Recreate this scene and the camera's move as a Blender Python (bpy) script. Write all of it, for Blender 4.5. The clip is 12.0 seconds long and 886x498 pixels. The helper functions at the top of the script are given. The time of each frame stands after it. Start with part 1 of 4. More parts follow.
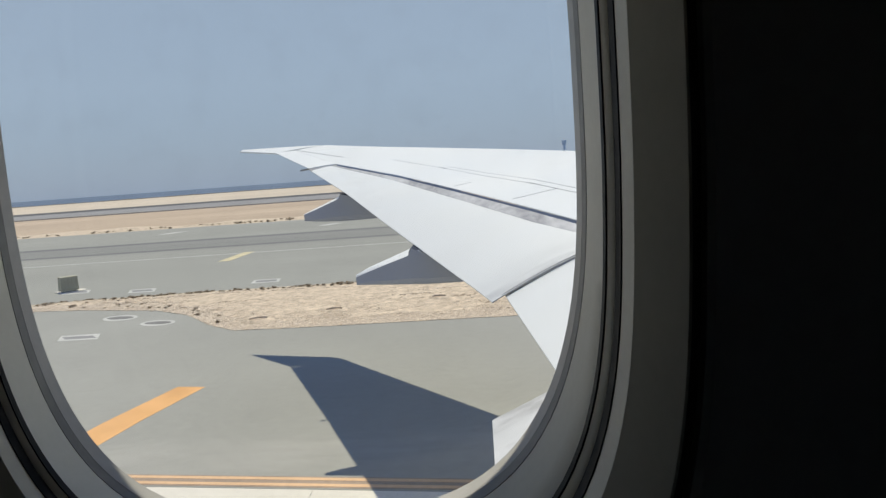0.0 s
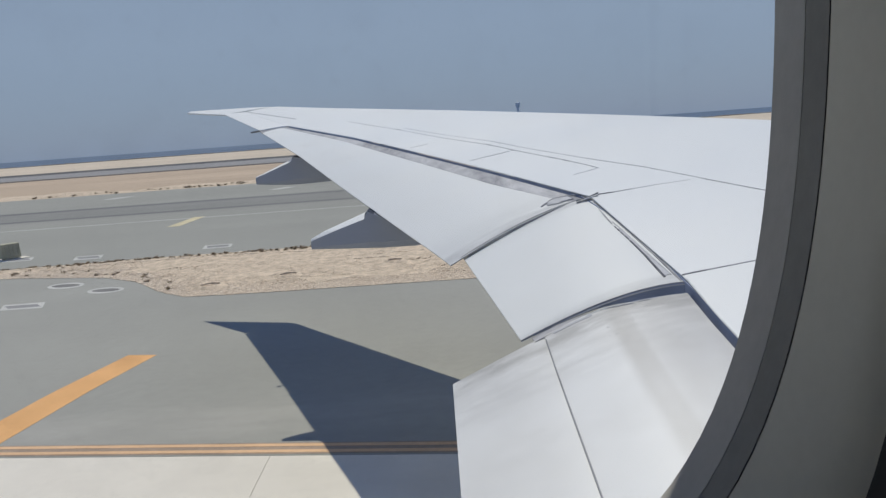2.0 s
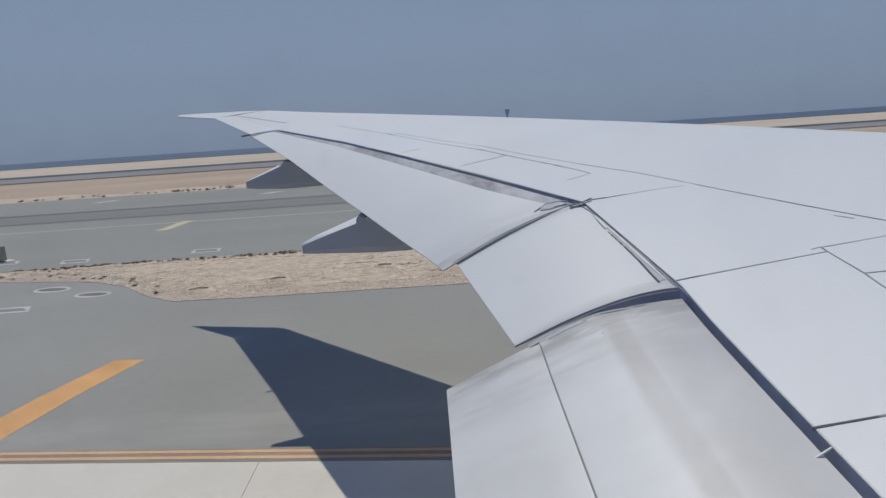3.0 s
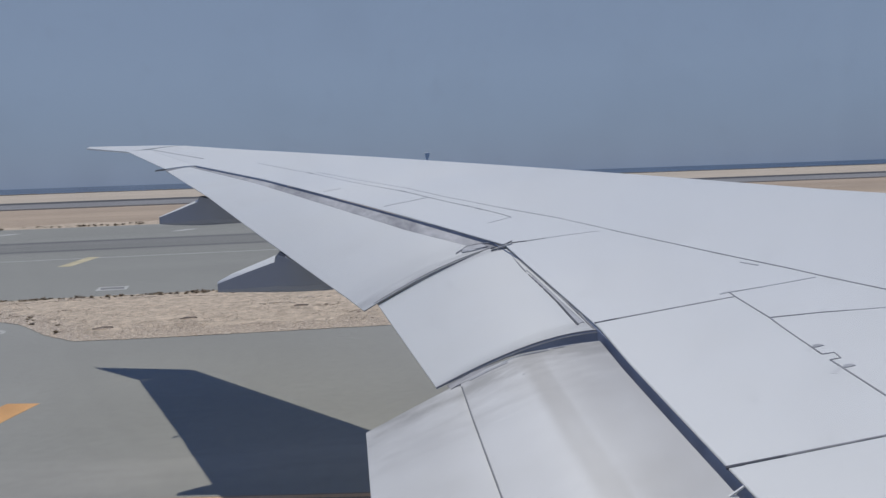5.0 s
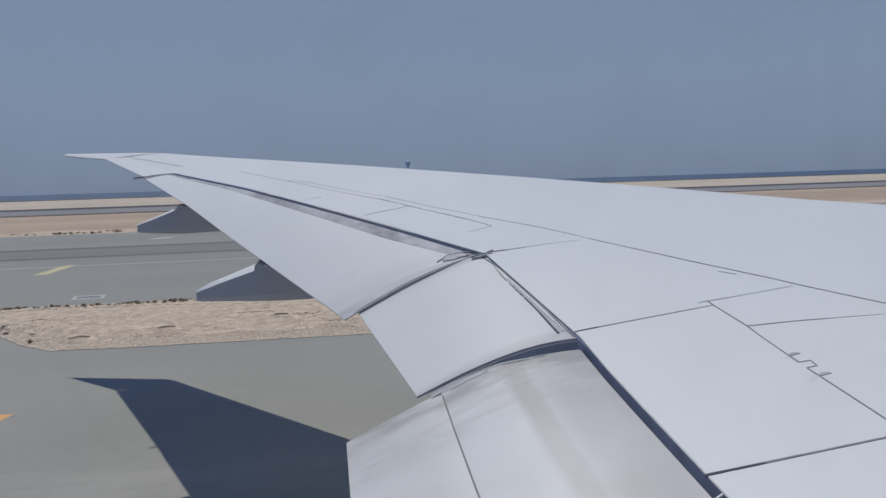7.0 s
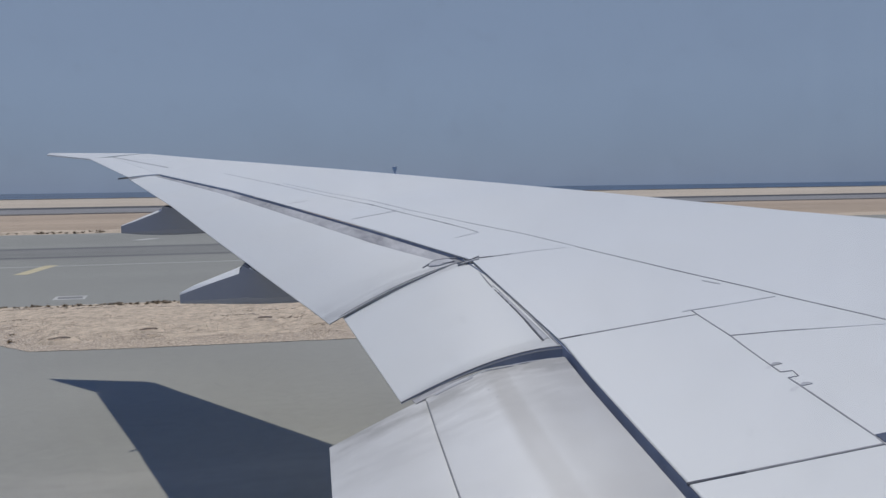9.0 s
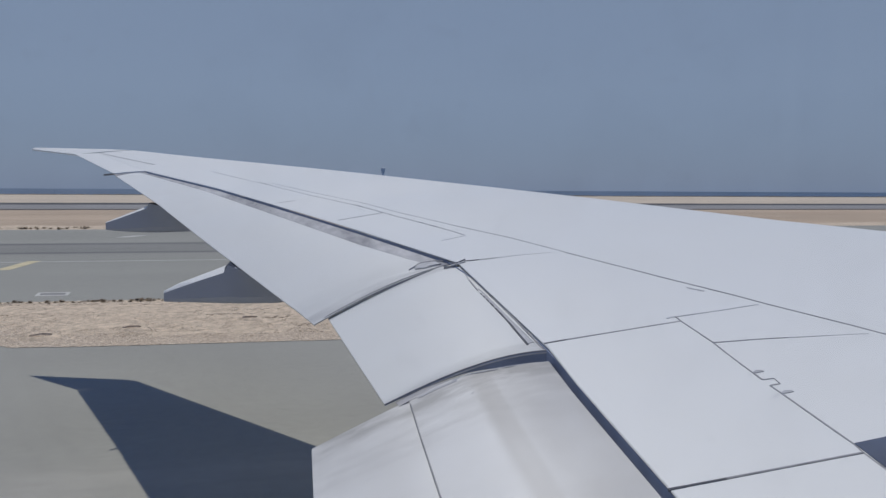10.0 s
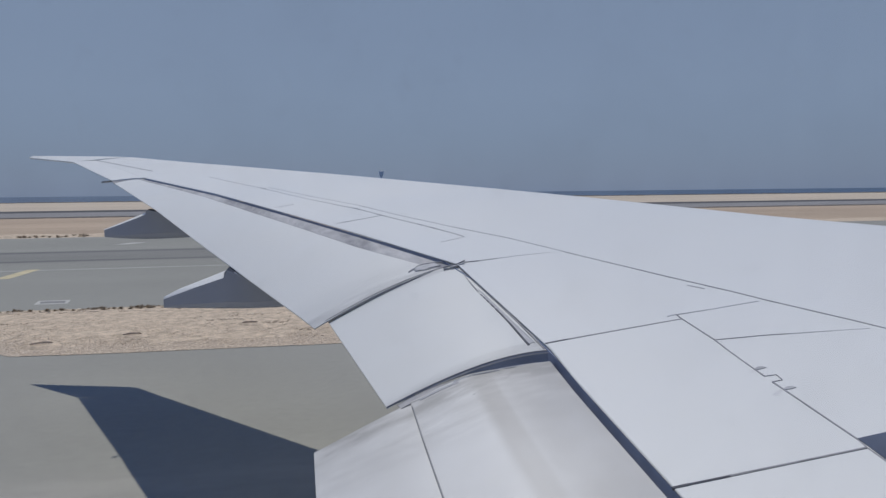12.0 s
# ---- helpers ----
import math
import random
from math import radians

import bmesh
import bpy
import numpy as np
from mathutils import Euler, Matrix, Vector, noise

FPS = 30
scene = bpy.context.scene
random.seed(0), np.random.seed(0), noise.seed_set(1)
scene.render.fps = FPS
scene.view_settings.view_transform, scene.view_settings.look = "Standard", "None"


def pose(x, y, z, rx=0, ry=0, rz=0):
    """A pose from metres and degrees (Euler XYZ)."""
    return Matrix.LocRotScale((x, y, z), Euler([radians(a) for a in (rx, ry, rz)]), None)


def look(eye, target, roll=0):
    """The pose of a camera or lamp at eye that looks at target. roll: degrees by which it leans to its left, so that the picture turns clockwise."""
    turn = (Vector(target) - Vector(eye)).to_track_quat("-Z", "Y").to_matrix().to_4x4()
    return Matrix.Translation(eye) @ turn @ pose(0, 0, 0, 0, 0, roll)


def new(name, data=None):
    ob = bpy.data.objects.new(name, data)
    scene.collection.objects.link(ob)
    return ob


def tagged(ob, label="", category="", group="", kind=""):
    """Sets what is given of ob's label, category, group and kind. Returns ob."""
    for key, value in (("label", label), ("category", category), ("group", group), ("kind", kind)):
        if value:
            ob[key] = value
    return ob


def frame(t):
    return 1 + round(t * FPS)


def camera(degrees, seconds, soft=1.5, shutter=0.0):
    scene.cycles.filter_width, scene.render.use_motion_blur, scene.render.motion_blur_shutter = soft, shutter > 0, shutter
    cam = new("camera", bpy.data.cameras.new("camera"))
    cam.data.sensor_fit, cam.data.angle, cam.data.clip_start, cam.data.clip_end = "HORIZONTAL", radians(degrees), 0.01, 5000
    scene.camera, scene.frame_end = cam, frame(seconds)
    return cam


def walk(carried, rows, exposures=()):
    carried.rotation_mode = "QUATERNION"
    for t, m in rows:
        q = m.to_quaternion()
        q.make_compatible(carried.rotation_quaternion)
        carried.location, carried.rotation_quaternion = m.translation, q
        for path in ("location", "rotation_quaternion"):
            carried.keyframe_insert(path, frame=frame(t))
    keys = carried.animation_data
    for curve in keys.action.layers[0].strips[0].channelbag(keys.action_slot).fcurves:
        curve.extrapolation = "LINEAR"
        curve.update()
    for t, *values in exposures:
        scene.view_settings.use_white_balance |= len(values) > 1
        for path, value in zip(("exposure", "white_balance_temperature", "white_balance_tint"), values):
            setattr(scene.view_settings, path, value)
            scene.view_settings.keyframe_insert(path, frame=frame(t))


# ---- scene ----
# The world is the aircraft's: x ahead along the fuselage, y out along the port wing, z up from the tarmac.
EXPO = [(0.0, 0.15, 7400, 2), (0.5, 0.0, 7400, 2), (1.0, -0.12, 7300, 3), (1.5, -0.2, 7150, 3), (2.0, -0.22, 6950, 4), (2.5, -0.38, 6800, 5),
        (4.5, -0.52, 6620, 7), (12.0, -0.52, 6620, 7)]
cam = camera(61.4, 12.0, soft=1.4)
walk(cam, [
    (0.0, pose(0.135, -0.195, 6.138, 84.168, 4.122, 2.802)),
    (0.5, pose(0.125, -0.162, 6.142, 82.377, 4.131, 2.876)),
    (1.0, pose(0.113, -0.127, 6.144, 81.854, 4.196, 2.095)),
    (1.5, pose(0.099, -0.095, 6.130, 81.327, 4.181, 0.372)),
    (2.0, pose(0.093, -0.053, 6.117, 81.110, 4.142, -0.726)),
    (2.5, pose(0.073, -0.013, 6.107, 81.136, 3.916, -1.288)),
    (4.3, pose(0.006, -0.035, 6.117, 83.336, 2.606, -3.707)),
    (4.5, pose(0.022, -0.038, 6.110, 83.638, 2.277, -4.753)),
    (5.0, pose(0.006, 0.010, 6.089, 84.402, 2.002, -7.629)),
    (5.5, pose(-0.000, 0.001, 6.099, 84.668, 2.056, -8.495)),
    (6.0, pose(0.004, 0.010, 6.089, 84.775, 2.041, -8.793)),
    (6.5, pose(0.003, 0.008, 6.094, 84.858, 1.923, -8.955)),
    (8.5, pose(0.000, 0.015, 6.085, 85.443, 1.319, -9.740)),
    (9.0, pose(-0.004, 0.008, 6.094, 85.409, 0.866, -10.138)),
    (9.5, pose(0.001, 0.003, 6.098, 85.545, -0.051, -10.852)),
    (10.0, pose(0.002, 0.009, 6.093, 85.613, -0.247, -11.049)),
    (10.5, pose(0.001, 0.020, 6.079, 85.734, -0.203, -10.981)),
    (11.0, pose(0.005, 0.019, 6.090, 85.691, 0.062, -11.043)),
    (11.5, pose(-0.004, 0.010, 6.092, 85.746, 0.357, -11.040)),
    (12.0, pose(0.005, 0.021, 6.086, 85.774, 0.661, -11.161)),
], exposures=EXPO)

# ---- light ----
SUN = Vector((-0.094, 0.437, 1.0)).normalized()
world = bpy.data.worlds.new("sky")
scene.world = world
world.use_nodes = True
wn = world.node_tree
wn.nodes.clear()
sky = wn.nodes.new("ShaderNodeTexSky")
sky.sky_type, sky.sun_disc = "NISHITA", False
sky.sun_elevation = math.asin(SUN.z)
sky.sun_rotation = math.atan2(SUN.x, SUN.y)
sky.air_density, sky.dust_density, sky.ozone_density = 1.0, 0.8, 1.2
haze = wn.nodes.new("ShaderNodeMix")
haze.data_type = "RGBA"
haze.inputs[0].default_value = 0.9
wn.links.new(sky.outputs[0], haze.inputs[6])
# sea haze: milky near the horizon, clear deep blue overhead
wtc, wsep, wup = wn.nodes.new("ShaderNodeTexCoord"), wn.nodes.new("ShaderNodeSeparateXYZ"), wn.nodes.new("ShaderNodeMapRange")
wn.links.new(wtc.outputs["Generated"], wsep.inputs[0])
wn.links.new(wsep.outputs[2], wup.inputs["Value"])
wup.interpolation_type = "SMOOTHSTEP"
wup.inputs["From Min"].default_value, wup.inputs["From Max"].default_value = 0.3, 0.8
tone = wn.nodes.new("ShaderNodeMix")
tone.data_type = "RGBA"
tone.inputs[7].default_value = (0.30, 1.25, 4.9, 1)
low, wlow = wn.nodes.new("ShaderNodeMix"), wn.nodes.new("ShaderNodeMapRange")
low.data_type = "RGBA"
wn.links.new(wsep.outputs[2], wlow.inputs["Value"])
wlow.inputs["From Min"].default_value, wlow.inputs["From Max"].default_value = 0.0, 0.13
low.inputs[6].default_value, low.inputs[7].default_value = (2.38, 3.2, 5.05, 1), (2.9, 3.8, 5.75, 1)
wn.links.new(wlow.outputs[0], low.inputs[0])
wn.links.new(low.outputs[2], tone.inputs[6])
wn.links.new(wup.outputs[0], tone.inputs[0])
wn.links.new(tone.outputs[2], haze.inputs[7])
bg = wn.nodes.new("ShaderNodeBackground")
bg.inputs[1].default_value = 0.1
wn.links.new(haze.outputs[2], bg.inputs[0])
wo = wn.nodes.new("ShaderNodeOutputWorld")
wn.links.new(bg.outputs[0], wo.inputs[0])

sun_data = bpy.data.lights.new("sun", "SUN")
sun_data.energy, sun_data.angle, sun_data.color = 3.35, radians(0.6), (1.0, 0.96, 0.9)
sun = new("sun", sun_data)
sun.matrix_world = look(SUN * 60, (0, 0, 0))


# ---- materials ----
def material(name, color, rough=0.6, metal=0.0, spread=0.12, scale=3.0, fine=60.0, bump=0.02, bump_dist=0.01, stretch=(1, 1, 1), tint=None, spec=0.4):
    """A surface with two scales of variation in colour, roughness and relief, in metres."""
    m = bpy.data.materials.new(name)
    m.use_nodes = True
    nt = m.node_tree
    b = nt.nodes["Principled BSDF"]
    b.inputs["Metallic"].default_value = metal
    b.inputs["Specular IOR Level"].default_value = spec
    tc = nt.nodes.new("ShaderNodeTexCoord")
    mp = nt.nodes.new("ShaderNodeMapping")
    mp.inputs["Scale"].default_value = stretch
    nt.links.new(tc.outputs["Object"], mp.inputs[0])
    big, small = nt.nodes.new("ShaderNodeTexNoise"), nt.nodes.new("ShaderNodeTexNoise")
    for n, s, d in ((big, scale, 4.0), (small, fine, 3.0)):
        n.inputs["Scale"].default_value, n.inputs["Detail"].default_value = s, d
        nt.links.new(mp.outputs[0], n.inputs["Vector"])
    add = nt.nodes.new("ShaderNodeMath")
    add.operation = "MULTIPLY_ADD"
    nt.links.new(small.outputs["Fac"], add.inputs[0])
    add.inputs[1].default_value = 0.5
    nt.links.new(big.outputs["Fac"], add.inputs[2])
    ramp = nt.nodes.new("ShaderNodeMapRange")
    ramp.inputs["From Min"].default_value, ramp.inputs["From Max"].default_value = 0.4, 1.1
    nt.links.new(add.outputs[0], ramp.inputs["Value"])
    mix = nt.nodes.new("ShaderNodeMix")
    mix.data_type = "RGBA"
    dark = tint or tuple(c * (1 - 2 * spread) for c in color)
    light = tuple(min(1, c * (1 + spread)) for c in color)
    mix.inputs[6].default_value, mix.inputs[7].default_value = (*dark, 1), (*light, 1)
    nt.links.new(ramp.outputs[0], mix.inputs[0])
    nt.links.new(mix.outputs[2], b.inputs["Base Color"])
    rr = nt.nodes.new("ShaderNodeMapRange")
    rr.inputs["To Min"].default_value, rr.inputs["To Max"].default_value = min(1, rough + 0.12), max(0.05, rough - 0.08)
    nt.links.new(ramp.outputs[0], rr.inputs["Value"])
    nt.links.new(rr.outputs[0], b.inputs["Roughness"])
    if bump:
        bp = nt.nodes.new("ShaderNodeBump")
        bp.inputs["Strength"].default_value, bp.inputs["Distance"].default_value = bump, bump_dist
        nt.links.new(small.outputs["Fac"], bp.inputs["Height"])
        nt.links.new(bp.outputs[0], b.inputs["Normal"])
    m["mix"] = mix.name
    return m


def stain(m, axis, rows, color, scale=(0.3, 3.0, 1.0), amount=0.8):
    """Lays stains in bands across an object axis over a material: rows of (place, half width, strength)."""
    nt = m.node_tree
    b = nt.nodes["Principled BSDF"]
    tc = nt.nodes.new("ShaderNodeTexCoord")
    sep = nt.nodes.new("ShaderNodeSeparateXYZ")
    nt.links.new(tc.outputs["Object"], sep.inputs[0])
    mp = nt.nodes.new("ShaderNodeMapping")
    mp.inputs["Scale"].default_value = scale
    nt.links.new(tc.outputs["Object"], mp.inputs[0])
    ns = nt.nodes.new("ShaderNodeTexNoise")
    ns.inputs["Detail"].default_value = 5
    ns.inputs["Scale"].default_value = 1.0
    nt.links.new(mp.outputs[0], ns.inputs["Vector"])
    total = None
    for place, half, strength in rows:
        d = nt.nodes.new("ShaderNodeMath")
        d.operation = "SUBTRACT"
        nt.links.new(sep.outputs[axis], d.inputs[0])
        d.inputs[1].default_value = place
        a = nt.nodes.new("ShaderNodeMath")
        a.operation = "ABSOLUTE"
        nt.links.new(d.outputs[0], a.inputs[0])
        r = nt.nodes.new("ShaderNodeMapRange")
        r.interpolation_type = "SMOOTHSTEP"
        r.inputs["From Min"].default_value, r.inputs["From Max"].default_value = half, half * 0.3
        r.inputs["To Min"].default_value, r.inputs["To Max"].default_value = 0, strength
        nt.links.new(a.outputs[0], r.inputs["Value"])
        if total is None:
            total = r
        else:
            s = nt.nodes.new("ShaderNodeMath")
            s.operation = "MAXIMUM"
            nt.links.new(total.outputs[0], s.inputs[0])
            nt.links.new(r.outputs[0], s.inputs[1])
            total = s
    mul = nt.nodes.new("ShaderNodeMath")
    mul.operation = "MULTIPLY"
    nt.links.new(total.outputs[0], mul.inputs[0])
    nr = nt.nodes.new("ShaderNodeMapRange")
    nr.inputs["From Min"].default_value, nr.inputs["From Max"].default_value = 0.25, 0.6
    nr.inputs["To Min"].default_value, nr.inputs["To Max"].default_value = 1 - amount, 1
    nt.links.new(ns.outputs["Fac"], nr.inputs["Value"])
    nt.links.new(nr.outputs[0], mul.inputs[1])
    old = b.inputs["Base Color"].links[0].from_socket
    mx = nt.nodes.new("ShaderNodeMix")
    mx.data_type = "RGBA"
    nt.links.new(mul.outputs[0], mx.inputs[0])
    nt.links.new(old, mx.inputs[6])
    mx.inputs[7].default_value = (*color, 1)
    nt.links.new(mx.outputs[2], b.inputs["Base Color"])
    return m


PAINT = material("wing_paint", (0.782, 0.789, 0.762), 0.38, spec=0.48, spread=0.03, scale=0.4, fine=1.3, bump=0, stretch=(0.8, 1.2, 1))
FLAP_PAINT = material("flap_paint", (0.735, 0.742, 0.715), 0.38, spec=0.42, spread=0.035, scale=0.6, fine=1.6, bump=0, stretch=(0.6, 1.3, 1))
SOILED = material("soiled_flap_paint", (0.735, 0.735, 0.71), 0.4, spec=0.5, spread=0.05, scale=1.0, fine=5, bump=0, stretch=(0.6, 1.2, 1))
stain(SOILED, 0, [(1.98, 0.60, 0.48), (1.54, 0.16, 0.56), (0.45, 0.62, 0.22)], (0.39, 0.37, 0.335), (1.2, 0.7, 1.0), 0.75)
stain(FLAP_PAINT, 1, [(8.79, 0.2, 0.5), (6.36, 0.22, 0.45), (8.95, 0.5, 0.16)], (0.33, 0.33, 0.325), (1.3, 9.0, 1.0), 0.85)
stain(SOILED, 1, [(6.19, 0.4, 0.78), (5.9, 0.75, 0.28)], (0.33, 0.32, 0.30), (3.0, 9.0, 1.0), 1.0)
SEAL = material("grey_sealant", (0.31, 0.315, 0.33), 0.7, spread=0.2, scale=5, fine=40)
GRIME = material("grimy_grey_metal", (0.39, 0.395, 0.41), 0.6, spread=0.1, scale=1.1, fine=7, stretch=(2.2, 1.6, 1), tint=(0.13, 0.135, 0.15))
PALE_GRIME = material("scuffed_seal_paint", (0.54, 0.545, 0.56), 0.55, spread=0.1, scale=1.5, fine=9, stretch=(2.2, 1.6, 1), tint=(0.34, 0.345, 0.36))
DARK_SEAL = material("dark_sealant", (0.10, 0.105, 0.125), 0.75, spread=0.2, scale=5, fine=40)
FAINT = material("worn_sealant", (0.46, 0.465, 0.48), 0.7, spread=0.12, scale=5, fine=40)
FAINTER = material("nearly_painted_sealant", (0.58, 0.59, 0.605), 0.6, spread=0.08, scale=5, fine=40)
FAINTEST = material("thin_smudge", (0.69, 0.69, 0.68), 0.45, spread=0.05, scale=8, fine=40)
GAP_GREY = material("soiled_grey_rubber", (0.40, 0.395, 0.405), 0.7, spread=0.2, scale=3, fine=14, stretch=(2.0, 1, 1))
# dark blue that stands in for the shade inside a recess
RECESS_SHADE = material("recess_shade_blue", (0.085, 0.11, 0.17), 0.7, spread=0.2, scale=2.0)
BAND = material("streaked_seal_paint", (0.52, 0.52, 0.53), 0.6, spread=0.1, scale=1.0, fine=5, bump=0, stretch=(2.0, 0.9, 1), tint=(0.13, 0.135, 0.155))
bn = BAND.node_tree
b_tc, b_map, b_noise, b_ramp, b_mix = [bn.nodes.new(k) for k in ("ShaderNodeTexCoord", "ShaderNodeMapping", "ShaderNodeTexNoise", "ShaderNodeMapRange", "ShaderNodeMix")]
b_map.inputs["Scale"].default_value, b_map.inputs["Rotation"].default_value = (5.0, 0.7, 1.0), (0, 0, radians(-25))
b_noise.inputs["Scale"].default_value, b_noise.inputs["Detail"].default_value = 1.6, 5
b_ramp.inputs["From Min"].default_value, b_ramp.inputs["From Max"].default_value = 0.5, 0.8
b_mix.data_type = "RGBA"
b_mix.inputs[7].default_value = (0.52, 0.515, 0.51, 1)
b_base = bn.nodes["Principled BSDF"].inputs["Base Color"]
bn.links.new(b_tc.outputs["Object"], b_map.inputs[0])
bn.links.new(b_map.outputs[0], b_noise.inputs["Vector"])
bn.links.new(b_noise.outputs["Fac"], b_ramp.inputs["Value"])
bn.links.new(b_ramp.outputs[0], b_mix.inputs[0])
bn.links.new(b_base.links[0].from_socket, b_mix.inputs[6])
bn.links.new(b_mix.outputs[2], b_base)
# navy tone puts the deep shade of the flap gaps into the colour
GAP_SHADE = material("gap_shade_blue", (0.25, 0.30, 0.42), 0.7, spread=0.15)
# darker than the fairing's top: the sides' shade is put into the colour
FAIRING = material("fairing_shaded_side", (0.31, 0.34, 0.40), 0.45, spread=0.05, scale=1.5, fine=20)

ASPHALT = material("worn_asphalt", (0.322, 0.318, 0.284), 0.9, spread=0.08, scale=0.12, fine=4.0, bump=0.1, bump_dist=0.01, stretch=(0.8, 0.9, 1))
stain(ASPHALT, 1, [(16.1, 1.5, 0.36)], (0.44, 0.42, 0.38), (0.5, 1.5, 1), 0.95)
RUNWAY = material("runway_asphalt", (0.302, 0.30, 0.266), 0.9, spread=0.06, scale=0.05, fine=2.0, bump=0.2, stretch=(0.4, 1.6, 1))
stain(RUNWAY, 1, [(75.2, 1.7, 0.75), (86.6, 2.3, 0.8), (80.8, 9.5, 0.4)], (0.10, 0.10, 0.108), (0.03, 0.5, 1.0), 0.2)
DARK_STRIP = material("dark_new_asphalt", (0.075, 0.075, 0.08), 0.9, spread=0.1, scale=0.02, fine=0.5, bump=0)
FAR_RUNWAY = material("far_runway_asphalt", (0.27, 0.265, 0.26), 0.9, spread=0.08, scale=0.02, fine=0.5, bump=0)
CONCRETE = material("pale_concrete", (0.70, 0.655, 0.57), 0.85, spread=0.07, scale=0.35, fine=6, bump=0.1)
RUBBLE = material("dark_rubble", (0.2, 0.165, 0.125), 0.95, spread=0.3, scale=0.3, fine=2)
SAND = material("dry_sand", (0.49, 0.38, 0.275), 0.95, spread=0.12, scale=0.03, fine=0.9, bump=0.3, bump_dist=0.05, stretch=(0.4, 1.4, 1))
GRAVEL = material("sandy_gravel", (0.66, 0.535, 0.395), 0.95, spread=0.24, scale=2.4, fine=8, bump=0.25, bump_dist=0.03, stretch=(1.0, 0.8, 1))
# paler than the near sand: distance haze is put into its colour
FAR_SAND = material("shore_sand", (0.58, 0.49, 0.38), 0.95, spread=0.1, scale=0.02, fine=0.5, bump=0, stretch=(0.3, 1.4, 1))
STONE = material("pale_stone", (0.76, 0.65, 0.53), 0.9, spread=0.15, scale=4, fine=30)
sn = STONE.node_tree
s_geo, s_mix = sn.nodes.new("ShaderNodeNewGeometry"), sn.nodes.new("ShaderNodeMix")
s_mix.data_type = "RGBA"
s_mix.inputs[6].default_value, s_mix.inputs[7].default_value = (0.50, 0.39, 0.29, 1), (0.80, 0.69, 0.54, 1)
sn.links.new(s_geo.outputs["Random Per Island"], s_mix.inputs[0])
sn.links.new(s_mix.outputs[2], sn.nodes["Principled BSDF"].inputs["Base Color"])
SCRUB = material("dry_scrub", (0.38, 0.305, 0.215), 0.9, spread=0.2, scale=2, fine=12)
CLOD = material("brown_clods", (0.42, 0.33, 0.24), 0.95, spread=0.25, scale=1.0, fine=8)
SEA = material("sea_water", (0.05, 0.10, 0.175), 0.6, spread=0.15, scale=0.004, fine=0.03, bump=0)
ORANGE = material("orange_marking", (0.74, 0.40, 0.16), 0.8, spread=0.1, scale=0.8, fine=9)
YELLOW = material("yellow_marking", (0.62, 0.54, 0.34), 0.8, spread=0.1, scale=0.8, fine=9)
WHITE = material("white_marking", (0.54, 0.53, 0.49), 0.8, spread=0.12, scale=0.5, fine=6)
BORDER = material("brown_line_border", (0.36, 0.27, 0.20), 0.85, spread=0.2, scale=0.8, fine=9)
PALE_ORANGE = material("faded_orange_marking", (0.70, 0.45, 0.26), 0.8, spread=0.12, scale=0.8, fine=9)
PATCH = material("patched_asphalt", (0.20, 0.195, 0.185), 0.9, spread=0.15, scale=1.5, fine=8)
SIGN_FACE = material("faded_sign_face", (0.46, 0.43, 0.32), 0.6, spread=0.15, scale=2, fine=12)
SIGN = material("sign_olive_metal", (0.42, 0.39, 0.28), 0.6, spread=0.12)
# near-white because the haze over the far tower is put into its colour
TOWER = material("haze_pale_tower", (0.82, 0.83, 0.85), 0.8, spread=0.08, scale=0.1)

# stands in for the flap's shadow on the fairing's upper faces
SHADE = material("flap_shadow_blue", (0.075, 0.085, 0.11), 0.95, spread=0.1, spec=0.0)
TRIM = material("window_trim_plastic", (0.72, 0.70, 0.63), 0.5, spread=0.04, scale=8, fine=300, bump=0.03, bump_dist=0.0005)
GASKET = material("dark_window_gasket", (0.014, 0.014, 0.015), 0.7, spread=0.1, scale=10, fine=200, spec=0.2)
GROOVE = material("dark_grey_groove", (0.24, 0.236, 0.23), 0.6, spread=0.1, scale=10, fine=200)
RETAINER = material("grey_window_retainer", (0.42, 0.41, 0.40), 0.5, spread=0.08, scale=10, fine=200)
PANEL = material("cabin_sidewall_plastic", (0.40, 0.395, 0.36), 0.6, spread=0.04, scale=3, fine=250, bump=0.04, bump_dist=0.0005)
# darker copy of the trim: the cabin-facing bezel's shade is in the colour
BEZEL = material("shaded_bezel_plastic", (0.48, 0.47, 0.41), 0.7, spread=0.05, scale=8, fine=250, bump=0.04, bump_dist=0.0005)
CABIN = material("cabin_lining", (0.4, 0.39, 0.37), 0.8, spread=0.05)

# clear acrylic: see-through, with a faint gloss and a thin film of dust
GLASS = bpy.data.materials.new("clear_acrylic")
GLASS.use_nodes = True
gn = GLASS.node_tree
gn.nodes.remove(gn.nodes["Principled BSDF"])
g_clear, g_gloss, g_mix = [gn.nodes.new(k) for k in ("ShaderNodeBsdfTransparent", "ShaderNodeBsdfGlossy", "ShaderNodeMixShader")]
g_gloss.inputs["Roughness"].default_value = 0.03
g_mix.inputs[0].default_value = 0.015
g_dust, g_film, g_tc, g_noise, g_amount = [gn.nodes.new(k) for k in ("ShaderNodeBsdfDiffuse", "ShaderNodeMixShader", "ShaderNodeTexCoord", "ShaderNodeTexNoise", "ShaderNodeMapRange")]
g_noise.inputs["Scale"].default_value, g_noise.inputs["Detail"].default_value = 60, 3
g_amount.inputs["From Min"].default_value, g_amount.inputs["From Max"].default_value = 0.5, 0.75
g_amount.inputs["To Min"].default_value, g_amount.inputs["To Max"].default_value = 0.013, 0.03
